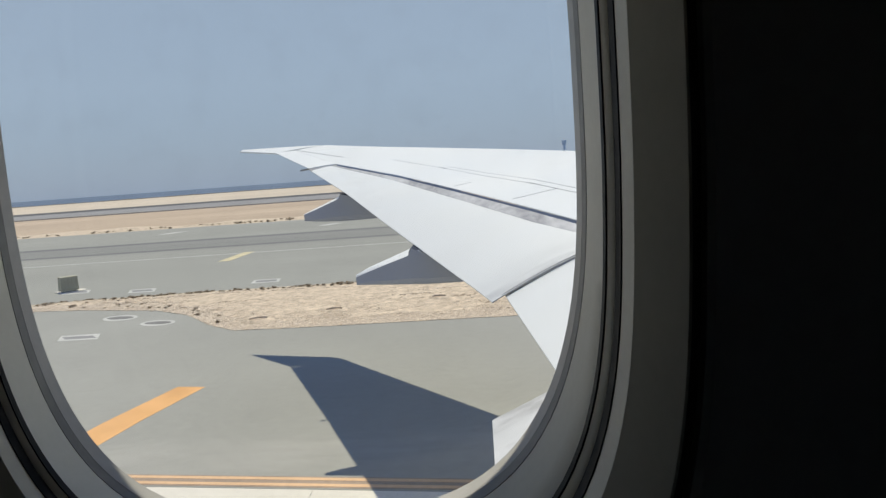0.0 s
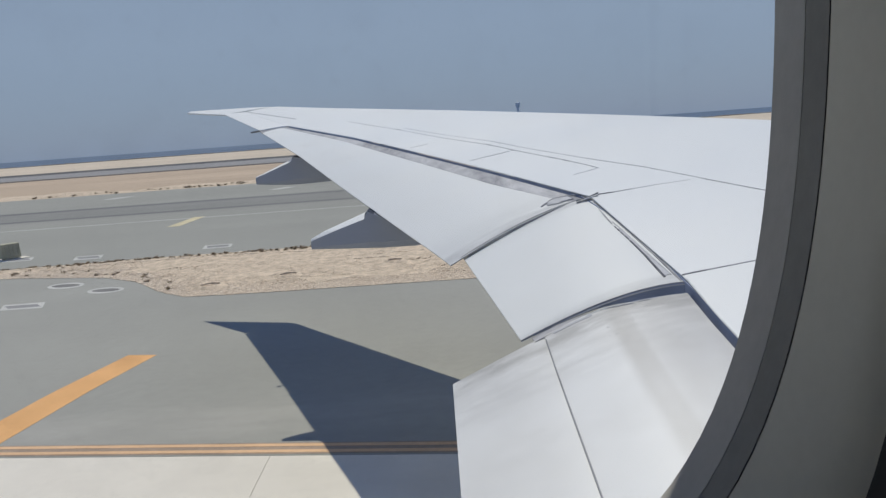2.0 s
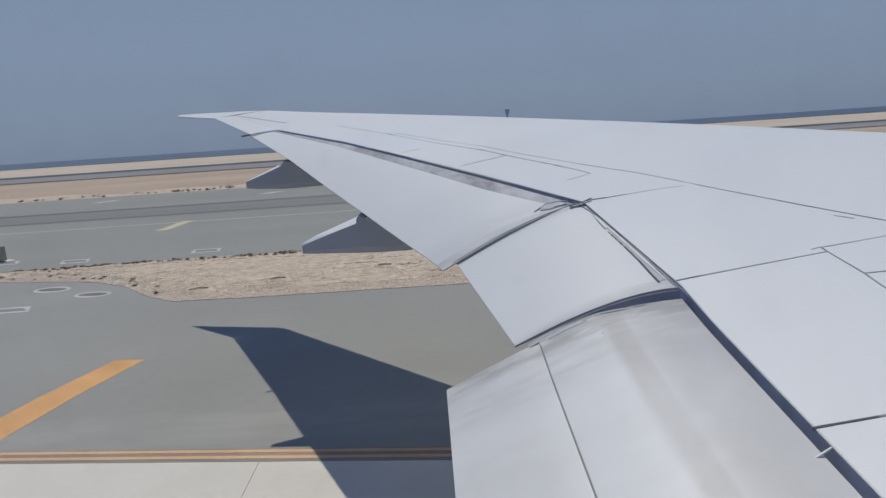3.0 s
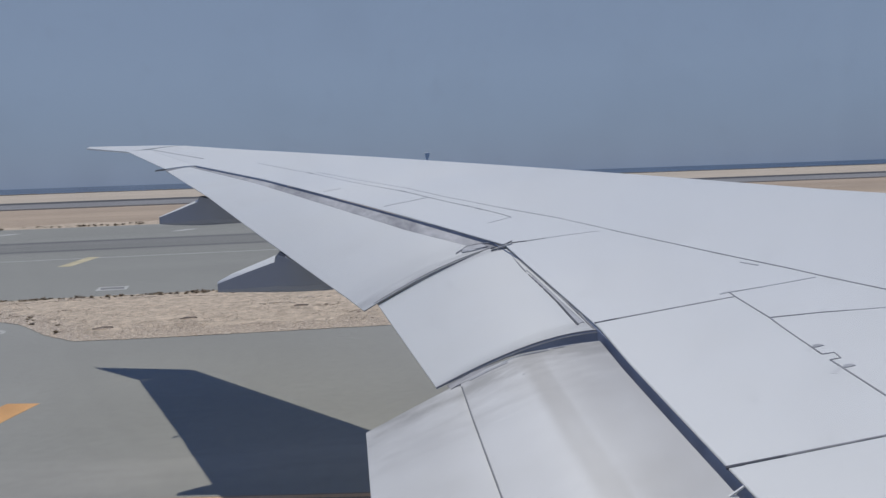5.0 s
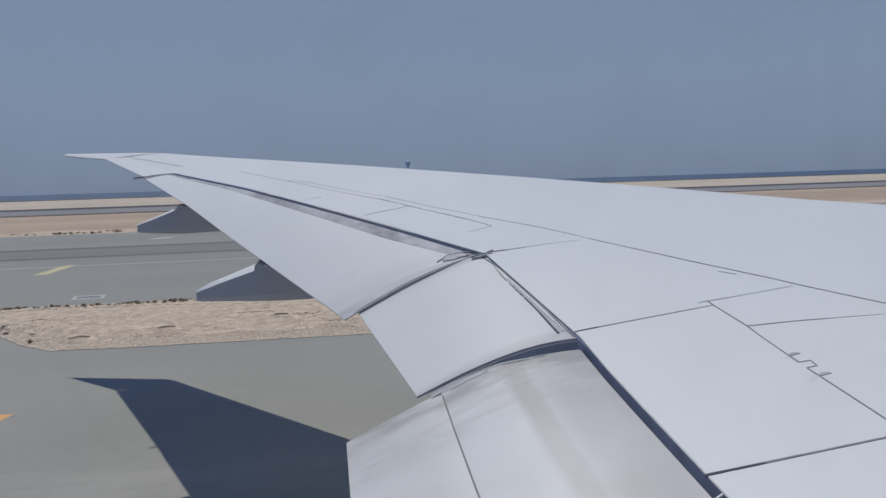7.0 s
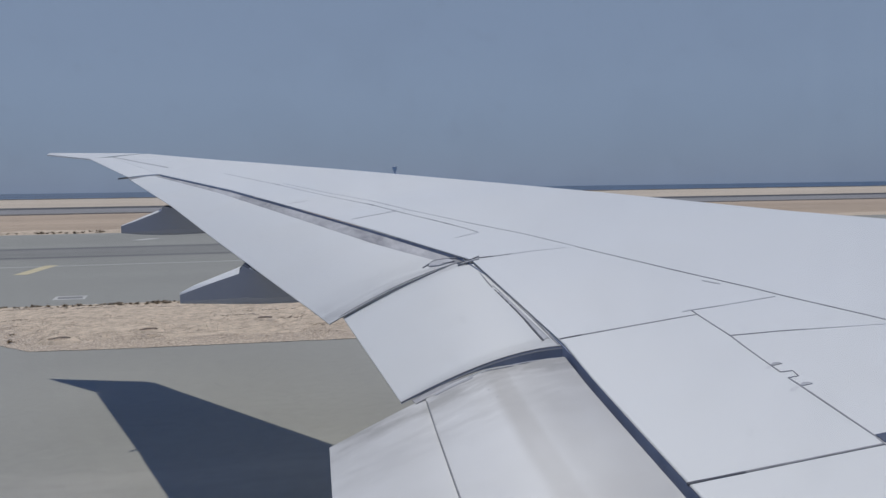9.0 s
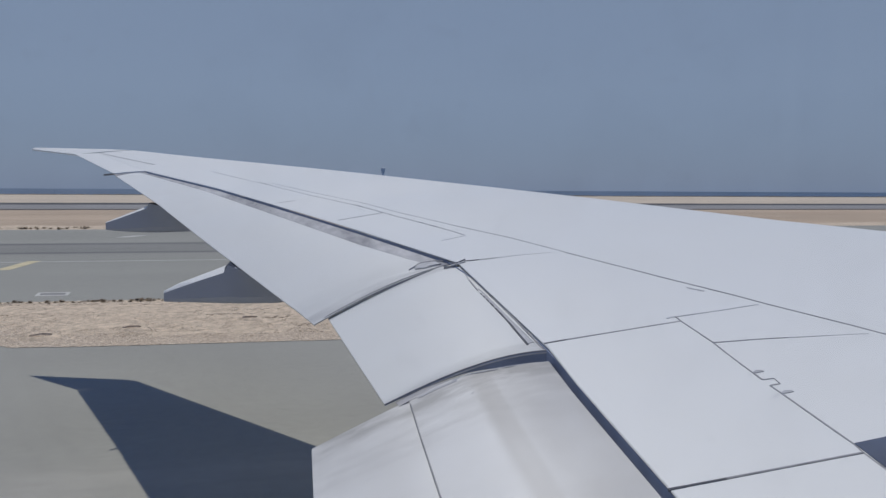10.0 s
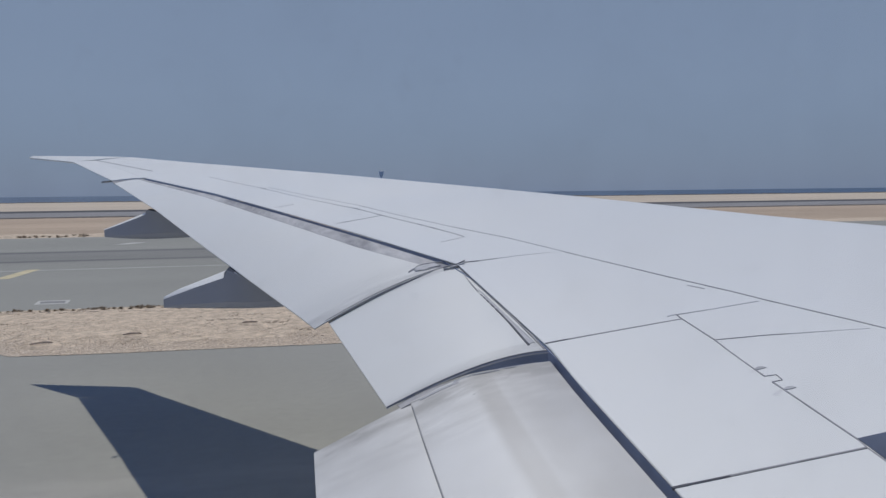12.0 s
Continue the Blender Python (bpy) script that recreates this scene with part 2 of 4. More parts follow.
gn.links.new(g_tc.outputs["Object"], g_noise.inputs["Vector"])
gn.links.new(g_noise.outputs["Fac"], g_amount.inputs["Value"])
# small dried spots on top of the even film
g_spots, g_spot, g_sum = [gn.nodes.new(k) for k in ("ShaderNodeTexNoise", "ShaderNodeMapRange", "ShaderNodeMath")]
g_spots.inputs["Scale"].default_value, g_spots.inputs["Detail"].default_value = 260, 1
g_spot.inputs["From Min"].default_value, g_spot.inputs["From Max"].default_value = 0.66, 0.76
g_spot.inputs["To Min"].default_value, g_spot.inputs["To Max"].default_value = 0.0, 0.02
gn.links.new(g_tc.outputs["Object"], g_spots.inputs["Vector"])
gn.links.new(g_spots.outputs["Fac"], g_spot.inputs["Value"])
gn.links.new(g_amount.outputs[0], g_sum.inputs[0])
gn.links.new(g_spot.outputs[0], g_sum.inputs[1])
gn.links.new(g_sum.outputs[0], g_film.inputs[0])
gn.links.new(g_clear.outputs[0], g_mix.inputs[1])
gn.links.new(g_gloss.outputs[0], g_mix.inputs[2])
gn.links.new(g_mix.outputs[0], g_film.inputs[1])
gn.links.new(g_dust.outputs[0], g_film.inputs[2])
gn.links.new(g_film.outputs[0], gn.nodes["Material Output"].inputs[0])


# ---- mesh helpers ----
def mesh(name, verts, faces, mat, smooth=False):
    me = bpy.data.meshes.new(name)
    me.from_pydata([tuple(v) for v in verts], [], faces)
    bm = bmesh.new()
    bm.from_mesh(me)
    bmesh.ops.recalc_face_normals(bm, faces=bm.faces)
    bm.to_mesh(me)
    bm.free()
    me.materials.append(mat)
    if smooth:
        me.polygons.foreach_set("use_smooth", [True] * len(me.polygons))
        me.set_sharp_from_angle(angle=radians(35))
    return me


def part(name, me, parent, label=""):
    """Links a mesh as one object under a thing or a part."""
    ob = new(name, me)
    ob.parent = parent
    return tagged(ob, label=label)


def loft(loops, closed=True, caps=True):
    """Vertices and faces of a skin over loops of equal length."""
    n = len(loops[0])
    verts = [p for l in loops for p in l]
    faces = []
    for i in range(len(loops) - 1):
        for j in range(n if closed else n - 1):
            k = (j + 1) % n
            faces.append((i * n + j, i * n + k, (i + 1) * n + k, (i + 1) * n + j))
    if caps:
        faces.append(tuple(range(n)))
        faces.append(tuple((len(loops) - 1) * n + j for j in reversed(range(n))))
    return verts, faces


def slab(points, z0, z1):
    """A flat plate over a polygon in plan."""
    loops = [[(x, y, z0) for x, y in points], [(x, y, z1) for x, y in points]]
    return loft(loops)


def lerp_table(table, v):
    """Piecewise linear value from rows of (v, value); runs on past both ends."""
    i = 0
    while i < len(table) - 2 and v > table[i + 1][0]:
        i += 1
    (a, p), (b, q) = table[i], table[i + 1]
    return p + (q - p) * (v - a) / (b - a)


# the wing in plan: rear edge of the fixed skin, its height, the leading edge and the crest's height, by span
REAR_X = [(-1.5, 2.2), (0.3, 2.2), (6.3, 2.2), (8.7, 1.88), (21.57, -4.06), (27.0, -6.56)]
REAR_Z = [(-1.5, 3.42), (0.3, 3.70), (4.05, 4.30), (5.53, 4.54), (6.3, 4.70), (8.7, 5.25), (10.8, 5.52), (12.5, 5.72), (16.3, 6.15), (21.57, 6.63), (27.0, 7.335)]
CREST_Z = [(-1.5, 4.75), (0.3, 4.95), (4.0, 5.28), (7.94, 5.59), (9.37, 5.71), (10.5, 5.835), (12.3, 6.035), (14.6, 6.27), (17.8, 6.585), (21.6, 6.935), (23.4, 7.095), (27.3, 7.475), (29.3, 7.615)]


def lead_x(y):
    return 14.9 - 0.74 * y if y < 28.0 else -5.82 - (y - 28.0) * 2.75


def wing_top(y, x):
    """Height of the wing's upper skin."""
    r, l = lerp_table(REAR_X, y), lead_x(y)
    s = (x - r) / max(l - r, 0.3)
    zr, zc = lerp_table(REAR_Z, y), lerp_table(CREST_Z, y)
    if s < 0:
        return zr + (zc - zr) * 1.3 / 0.76 * s
    if s < 0.76:
        return zr + (zc - zr) * (1 - (1 - s / 0.76) ** 1.3)
    return zc - 0.055 * (l - r) * ((s - 0.76) / 0.24) ** 2.2


# ---- ground ----
def ground_sheet(name, points, z0, z1, mat, label, category="ground", kind="structure"):
    v, f = slab(points, z0, z1)
    return tagged(new(name, mesh(name, v, f, mat)), label, category, kind=kind)


ground_sheet("ground", [(-4800, -900), (4800, -900), (4800, 702), (-4800, 702)], -1.0, -0.05, SAND, "pale dry desert sand reaching to the shore")
ground_sheet("water", [(-4800, 702), (4800, 702), (4800, 4900), (-4800, 4900)], -3.0, -0.4, SEA, "hazy dark blue sea along the horizon", "sea")


def near_edge(x):
    """Where the near taxiway meets the sand strip."""
    return lerp_table([(-60, 41.0), (-30, 40.3), (-22, 38.9), (-17, 37.2), (-14.5, 35.2), (-12.5, 32.4), (-10.8, 30.75), (-8, 30.5), (2, 30.2), (14, 29.8), (80, 29.4)], x)


def far_edge(x):
    return lerp_table([(-60, 41.8), (-27, 41.8), (-18, 42.8), (0, 42.5), (80, 42.8)], x)


def yellow_y(x):
    return 14.2 - 0.15 * (x + 2.8)


xs = [-300, -120, -60, -30, -26, -22, -19.5, -17, -15.7, -14.5, -13.5, -12.5, -11.6, -10.8, -9.4, -8, -2, 2, 8, 14, 30, 80, 160, 400]
ground_sheet("taxiway", [(x, yellow_y(max(min(x, 40), -60)) - 0.32) for x in xs] + [(x, near_edge(x)) for x in reversed(xs)], -0.6, 0.0, ASPHALT, "sun-bleached grey asphalt taxiway with pale scuffs", "taxiway")
ground_sheet("runway", [(x, far_edge(x)) for x in xs] + [(400, 116.9), (160, 116.9), (-160, 116.9), (-300, 116.9)], -0.6, 0.0, RUNWAY, "grey runway with dark rubber streaks along it", "runway")
ground_sheet("far_runway", [(-2500, 231), (2500, 231), (2500, 288), (-2500, 288)], -0.6, 0.02, FAR_RUNWAY, "distant grey strip of a second runway", "runway")
ground_sheet("far_shoulder", [(-2500, 288.3), (2500, 288.3), (2500, 326), (-2500, 326)], -0.6, 0.02, DARK_STRIP, "distant dark asphalt shoulder of the second runway", "runway")
ground_sheet("shore_flat", [(-4800, 328), (4800, 328), (4800, 701), (-4800, 701)], -0.9, -0.03, FAR_SAND, "sand flat along the shore, coloured pale for distance haze")
ground_sheet("far_road", [(-2500, 221), (2500, 221), (2500, 227), (-2500, 227)], -0.6, 0.02, DARK_STRIP, "thin dark service road beside the second runway", "road")

# concrete apron: slabs with open joints
apron = tagged(new("apron"), "pale concrete apron of large square slabs", "apron", kind="structure")
bed_v, bed_f = slab([(-60, -40), (40, -40), (40, yellow_y(40) - 0.33), (-60, yellow_y(-60) - 0.33)], -0.6, -0.03)
part("joint_bed", mesh("joint_bed", bed_v, bed_f, ASPHALT), apron)
for i in range(14):
    for j in range(7):
        x0, x1 = -62 + i * 7.3, -62 + (i + 1) * 7.3 - 0.009
        y1a, y1b = yellow_y(x0) - 0.34 - j * 7.3, yellow_y(x1) - 0.34 - j * 7.3
        v, f = slab([(x0, y1a - 7.27), (x1, y1b - 7.27), (x1, y1b), (x0, y1a)], -0.2, 0.0)
        part("concrete_slab", mesh("concrete_slab", v, f, CONCRETE), apron)


def marking(name, points, mat, label, z=0.0, group=""):
    v, f = slab(points, z - 0.02, z + 0.005)
    return tagged(new(name, mesh(name, v, f, mat)), label, "road marking", group, "structure")


def along(x0, x1, d0, d1):
    return [(x0, yellow_y(x0) + d0), (x1, yellow_y(x1) + d0), (x1, yellow_y(x1) + d1), (x0, yellow_y(x0) + d1)]


marking("edge_line_base", along(-60, 40, -0.26, 0.28), BORDER, "dark border under a double orange edge line", -0.001)
for d in (-0.20, 0.09):
    marking("edge_line", along(-60, 40, d, d + 0.13), PALE_ORANGE, "thin orange line of a double taxiway edge marking", 0.004, "double orange edge line")
marking("taxiway_bar", [(-11.0, yellow_y(-11.0) + 0.4), (-9.95, yellow_y(-9.95) + 0.4), (-9.45, 19.0), (-8.8, 22.0), (-9.75, 22.2), (-10.5, 19.0)], ORANGE, "broad orange bar painted across the grey taxiway")
marking("runway_line", [(-160, 65.6), (160, 66.6), (160, 66.9), (-160, 65.9)], WHITE, "thin pale line painted along the runway")
marking("runway_dash", [(-21.9, 60.0), (-20.9, 60.0), (-20.9, 66.9), (-21.9, 66.9)], YELLOW, "short pale yellow bar across the runway line", 0.006)
for x, y, w in ((-22, 98, 2.6), (-8.5, 97, 2.6), (-46, 103, 3.0)):
    marking("runway_tick", [(x, y), (x + 0.6 * w, y + 0.2), (x + 0.6 * w + 1.4, y + 3.4), (x + 1.4, y + 3.4)], WHITE, "short pale dash on the far side of the runway", 0.0, "pale runway dashes")


def outline(x, y, w, h, skew=0.0, round_it=False):
    """A pale painted outline round an inset light's patch."""
    n = 20 if round_it else 4
    out, inn = [], []
    for i in range(n):
        if round_it:
            a = 2 * math.pi * i / n
            cx, cy = math.cos(a), math.sin(a)
        else:
            cx, cy = ((-1, -1), (1, -1), (1, 1), (-1, 1))[i]
        out.append((x + cx * w / 2 + cy * skew, y + cy * h / 2))
        inn.append((x + cx * (w / 2 - 0.2) + cy * skew, y + cy * (h / 2 - 0.3)))
    verts = [(a, b, z) for z in (-0.02, 0.006) for ring in (out, inn) for a, b in ring]
    faces = []
    for i in range(n):
        j = (i + 1) % n
        faces += [(2 * n + i, 2 * n + j, 3 * n + j, 3 * n + i), (i, j, 2 * n + j, 2 * n + i), (n + i, n + j, 3 * n + j, 3 * n + i)]
    ob = tagged(new("painted_outline", mesh("painted_outline", verts, faces, WHITE)), "pale painted outline round a dark patch on grey asphalt", "road marking", "painted outlines", "structure")
    v, f = slab(inn, -0.02, 0.003)
    part("patch", mesh("patch", v, f, PATCH if round_it else FAR_RUNWAY), ob)


outline(-13.8, 46.0, 1.75, 1.5, -0.12)
outline(-18.2, 35.6, 1.8, 1.5, -0.25, True)
outline(-15.4, 33.6, 1.7, 1.4, -0.22, True)
outline(-17.9, 31.2, 1.8, 1.2, -0.25)
outline(-21.5, 45.2, 1.7, 1.5, -0.25)
outline(-26.5, 46.5, 1.8, 1.5, -0.3)

# sand strip between the pavements: uneven gravel sheet, stones and scrub
def strip_height(x, y):
    a, b = near_edge(x), far_edge(x)
    q = max(0, min(1, (y - a) / max(b - a, 0.1)))
    rise = min(1, 6 * q, 6 * (1 - q)) * min(1, (b - a) / 3)
    return 0.012 + rise * (0.07 + 0.06 * noise.noise((x * 0.5, y * 0.8, 1)) + 0.025 * noise.noise((x * 2.1, y * 2.1, 4)))


nx, ny = 300, 60
verts, faces = [], []
for i in range(nx + 1):
    x = -58 + 138 * i / nx
    a, b = near_edge(x) - 0.15 * noise.noise((x * 1.3, 0, 0)) - 0.1, far_edge(x) + 0.25 * noise.noise((x * 0.9, 7, 0)) + 0.15
    for j in range(ny + 1):
        y = a + (b - a) * j / ny
        verts.append((x, y, strip_height(x, y)))
for i in range(nx):
    for j in range(ny):
        k = i * (ny + 1) + j
        faces.append((k, k + 1, k + ny + 2, k + ny + 1))
tagged(new("sand_strip", mesh("sand_strip", verts, faces, GRAVEL, True)), "uneven strip of pale sandy gravel between two pavements", "ground", kind="stuff")


def rock(r, seed):
    bm = bmesh.new()
    bmesh.ops.create_icosphere(bm, subdivisions=1, radius=r)
    for v in bm.verts:
        v.co *= 1 + 0.45 * noise.noise(v.co * (1.4 / r) + Vector((seed, 0, 0)))
        v.co.z *= 0.3
    vs = [v.co.copy() for v in bm.verts]
    fs = [tuple(v.index for v in f.verts) for f in bm.faces]
    bm.free()
    return vs, fs


def scatter(name, spots, mat, label, category, kind="stuff"):
    vs, fs = [], []
    shapes = [rock(1.0, 3.1 * i) for i in range(7)]
    for x, y, z, r in spots:
        v, f = shapes[random.randrange(7)]
        a = random.uniform(0, 6.28)
        c, s = math.cos(a) * r, math.sin(a) * r
        base = len(vs)
        vs += [(x + p.x * c - p.y * s, y + p.x * s + p.y * c, z + p.z * r) for p in v]
        fs += [tuple(base + i for i in g) for g in f]
    return tagged(new(name, mesh(name, vs, fs, mat)), label, category, kind=kind)


spots = []
for i in range(52000):
    x = random.uniform(-26, 5)
    a, b = near_edge(x), far_edge(x)
    y = a + (b - a) * random.betavariate(0.7, 1.9) if i % 5 > 2 else a + abs(random.gauss(0, 1.1)) - 0.12
    if noise.noise((x * 0.3, y * 0.6, 6)) < -0.25 and y > a + 1.6:
        continue
    r = random.choice((0.018, 0.022, 0.026, 0.03, 0.045)) * random.uniform(0.6, 1.3)
    spots.append((x, y, strip_height(x, y) + 0.15 * r, r))
for k in range(14):
    x0 = random.uniform(-20, 4)
    y0 = near_edge(x0) + (far_edge(x0) - near_edge(x0)) * random.random() ** 0.6
    for i in range(40):
        x, y = x0 + random.gauss(0, 0.7), y0 + random.gauss(0, 0.12)
        r = random.uniform(0.04, 0.1)
        spots.append((x, y, strip_height(x, y) + 0.2 * r, r))
scatter("loose_stones", spots, STONE, "loose pale stones scattered over the sandy strip", "stones")
spots = []
for k in range(16):
    x0 = random.uniform(-22, 3)
    y0 = near_edge(x0) + (far_edge(x0) - near_edge(x0)) * random.random()
    for i in range(random.randrange(6, 22)):
        x, y = x0 + random.gauss(0, 0.55), y0 + random.gauss(0, 0.1)
        r = random.uniform(0.03, 0.085)
        spots.append((x, y, strip_height(x, y) + 0.1 * r, r))
scatter("dry_clods", spots, CLOD, "scattered brown clods and dry weeds on pale sand", "soil")


# round drain collars half buried in the sand
def collar(x, y, r):
    root = tagged(new("drain_collar"), "low round concrete collar half buried in pale sand", "drain cover", "drain collars in the sand")
    root.location = (x, y, strip_height(x, y) - 0.01)
    n = 20
    rows = []
    for k, (rr, z) in enumerate(((1.5, -0.03), (1.05, 0.10), (0.95, 0.12), (0.78, 0.11), (0.72, 0.0))):
        rows.append([(r * rr * math.cos(2 * math.pi * i / n), r * rr * math.sin(2 * math.pi * i / n), z * (1 + 0.25 * noise.noise((x + i * 0.7, y, k)))) for i in range(n)])
    v, f = loft(rows)
    part("rim", mesh("rim", v, f, GRAVEL, True), root)
    v, f = loft([[(r * 0.72 * math.cos(2 * math.pi * i / n), r * 0.72 * math.sin(2 * math.pi * i / n), z) for i in range(n)] for z in (0.02, 0.04)])
    part("cover", mesh("cover", v, f, SAND), root)


for x, y, r in ((-10.2, 32.3, 0.55), (-7.0, 33.6, 0.5), (-2.2, 35.2, 0.45)):
    collar(x, y, r)


def shrub(x, y, size, seed):
    """A low dry bush: many thin twig blades round a root."""
    rnd = random.Random(seed)
    vs, fs = [], []
    for i in range(40):
        a, lean, h = rnd.uniform(0, 6.28), rnd.uniform(0.5, 1.45), size * rnd.uniform(0.5, 1.3)
        d = Vector((math.cos(a) * math.sin(lean), math.sin(a) * math.sin(lean), math.cos(lean) * 0.8)) * h
        side = Vector((-math.sin(a), math.cos(a), 0.2)) * size * 0.07
        o = Vector((rnd.uniform(-0.2, 0.2) * size, rnd.uniform(-0.2, 0.2) * size, 0))
        k = len(vs)
        vs += [o - side, o + side, o + d * 0.6 + side * 1.4, o + d, o + d * 0.6 - side * 1.4, o + d * 0.5 + Vector((0, 0, size * 0.06))]
        fs += [(k, k + 1, k + 5), (k + 1, k + 2, k + 5), (k + 2, k + 3, k + 5), (k + 3, k + 4, k + 5), (k + 4, k, k + 5)]
    ob = new("shrub", mesh("shrub", vs, fs, SCRUB))
    ob.location = (x, y, 0.03)
    return tagged(ob, "low dry brown shrub growing at the edge of the sand strip", "shrub", "shrubs along the sand strip")


rs = random.Random(5)
for i in range(270):
    x = -27 + 24 * rs.random() ** 1.3 if i < 220 else rs.uniform(-24, -13)
    x = round(x / 2.1) * 2.1 + rs.gauss(0, 0.55)
    y = far_edge(x) - abs(rs.gauss(0, 0.5)) if i < 220 else near_edge(x) + rs.uniform(0.2, 1.8)
    shrub(x, y, rs.uniform(0.07, 0.22), i)
for i in range(130):
    x = rs.choice((-92, -81, -74, -66, -58, -51, -44, -39, -33, -27, -12, 8)) + rs.gauss(0, 2.6)
    y = 117.3 + abs(rs.gauss(0, 1.6))
    shrub(x, y, rs.uniform(0.2, 0.55), 300 + i)

# low heaps of lighter sand along the far edge of the runway
vs, fs = [], []
for i in range(161):
    x = -150 + 300 * i / 160
    for j in range(9):
        q = j / 8
        z = math.sin(math.pi * q) * max(0.05, 0.32 + 0.4 * noise.noise((x * 0.11, q * 1.5, 9)))
        vs.append((x, 116.8 + q * (9 + 4 * noise.noise((x * 0.05, 3, 0))), -0.04 + z))
for i in range(160):
    for j in range(8):
        k = i * 9 + j
        fs.append((k, k + 1, k + 10, k + 9))
tagged(new("sand_bank", mesh("sand_bank", vs, fs, GRAVEL, True)), "low pale sand bank along the runway edge", "ground", kind="stuff")


def sign_box(x, y, turn):
    root = tagged(new("taxiway_sign"), "weathered olive box sign on a pale concrete pad", "sign", "box signs beside the taxiway")
    root.matrix_basis = pose(x, y, 0, 0, 0, turn)
    v, f = loft([[(-0.55, -0.3, z), (0.55, -0.3, z), (0.55, 0.3, z), (-0.55, 0.3, z)] for z in (0.12, 0.14)] + [[(-0.52, -0.27, 1.0), (0.52, -0.27, 1.0), (0.52, 0.27, 1.0), (-0.52, 0.27, 1.0)], [(-0.48, -0.22, 1.04), (0.48, -0.22, 1.04), (0.48, 0.22, 1.04), (-0.48, 0.22, 1.04)]])
    part("box", mesh("box", v, f, SIGN), root)
    v, f = slab([(-0.7, -0.5), (1.0, -0.5), (1.0, 0.6), (-0.7, 0.6)], -0.02, 0.05)
    part("pad", mesh("pad", v, f, CONCRETE), root, "pale concrete pad")
    for s in (-0.4, 0.4):
        v, f = slab([(s - 0.05, -0.05), (s + 0.05, -0.05), (s + 0.05, 0.05), (s - 0.05, 0.05)], 0.05, 0.13)
        part("leg", mesh("leg", v, f, SIGN), root)
    v, f = loft([[(-0.47, -0.29, 0.25), (0.47, -0.29, 0.25), (0.47, -0.285, 0.92), (-0.47, -0.285, 0.92)], [(-0.47, -0.33, 0.25), (0.47, -0.33, 0.25), (0.47, -0.3, 0.92), (-0.47, -0.3, 0.92)]])
    part("face_panel", mesh("face_panel", v, f, SIGN_FACE), root, "faded olive sign face")
    for k in range(4):
        xr = -0.36 + 0.24 * k
        v, f = slab([(xr, -0.345), (xr + 0.05, -0.345), (xr + 0.05, -0.3), (xr, -0.3)], 0.3, 0.88)
        part("face_rib", mesh("face_rib", v, f, SIGN), root)


sign_box(-27.2, 46.9, 48)
sign_box(-41.0, 45.0, 48)

# control tower far across the airfield
tower = tagged(new("control_tower"), "distant grey airport control tower with a wide cab", "tower")
tower.location = (270, 2380, 0)
tower.scale = (0.7, 0.7, 0.93)


def turned(rows, n=16):
    return loft([[(r * math.cos(2 * math.pi * i / n), r * math.sin(2 * math.pi * i / n), z) for i in range(n)] for z, r in rows])


for nm, rows, mat in (("shaft", [(0, 6.5), (40, 5.0), (62, 5.2)], TOWER), ("cab", [(62, 5.2), (66, 9.5), (69, 10), (71, 10.5)], TOWER), ("cab_glass", [(71, 9.6), (76, 11)], TOWER), ("roof", [(76, 11.6), (78, 11.2), (79, 4)], TOWER), ("mast", [(79, 0.5), (88, 0.2)], TOWER)):
    v, f = turned(rows)
    part(nm, mesh(nm, v, f, mat, True), tower)

# rubble along the shore
spots = []
for i in range(2600):
    x = random.uniform(-620, 720)
    spots.append((x, 700 + random.gauss(0, 2.5), -0.1, random.uniform(0.9, 2.9) * (1 + 0.7 * noise.noise((x * 0.02, 0, 3)))))
scatter("shore_rubble", spots, RUBBLE, "dark rubble piled along the distant shore", "rubble")

# the whole field rises a little towards the shore
RISE = Matrix.Rotation(radians(0.18), 4, "X")
for ob in list(scene.objects):
    if ob.parent is None and ob.type in ("MESH", "EMPTY"):
        ob.matrix_basis = RISE @ ob.matrix_basis

# ---- the wing ----
airplane = tagged(new("airplane_wing"), "white swept airliner wing with lowered flaps and raked tip", "wing")


def section(y, rear, lead, top, tmax=0.115, n=22, thin=0.01):
    """A closed wing section at span y, from its rear edge over the top round the nose and back below."""
    c = lead - rear
    ss = [1 - (1 - i / n) ** 1.6 for i in range(n + 1)]
    up = [(rear + c * s, y, top(rear + c * s)) for s in ss]
    low = []
    for (x, _, z), s in zip(up, ss):
        t = thin * (1 - s) + tmax * c * 1.35 * math.sqrt(max(0, 1 - s)) * s ** 0.8
        low.append((x, y, z - t))
    return up + low[::-1][1:]


ys = [-1.2, 0.15, 1, 2, 3, 4, 5, 5.6, 6.3, 7, 7.8, 8.7, 9.6, 10.8, 12.2, 14.1, 16.4, 18, 19.8, 21.6, 23, 24.5, 25.8, 27.0]
loops = [section(y, lerp_table(REAR_X, y), lead_x(y), lambda x, y=y: wing_top(y, x)) for y in ys]
v, f = loft(loops)
wing = part("wing_skin", mesh("wing_skin", v, f, PAINT, True), airplane, "smooth white-grey painted wing skin")

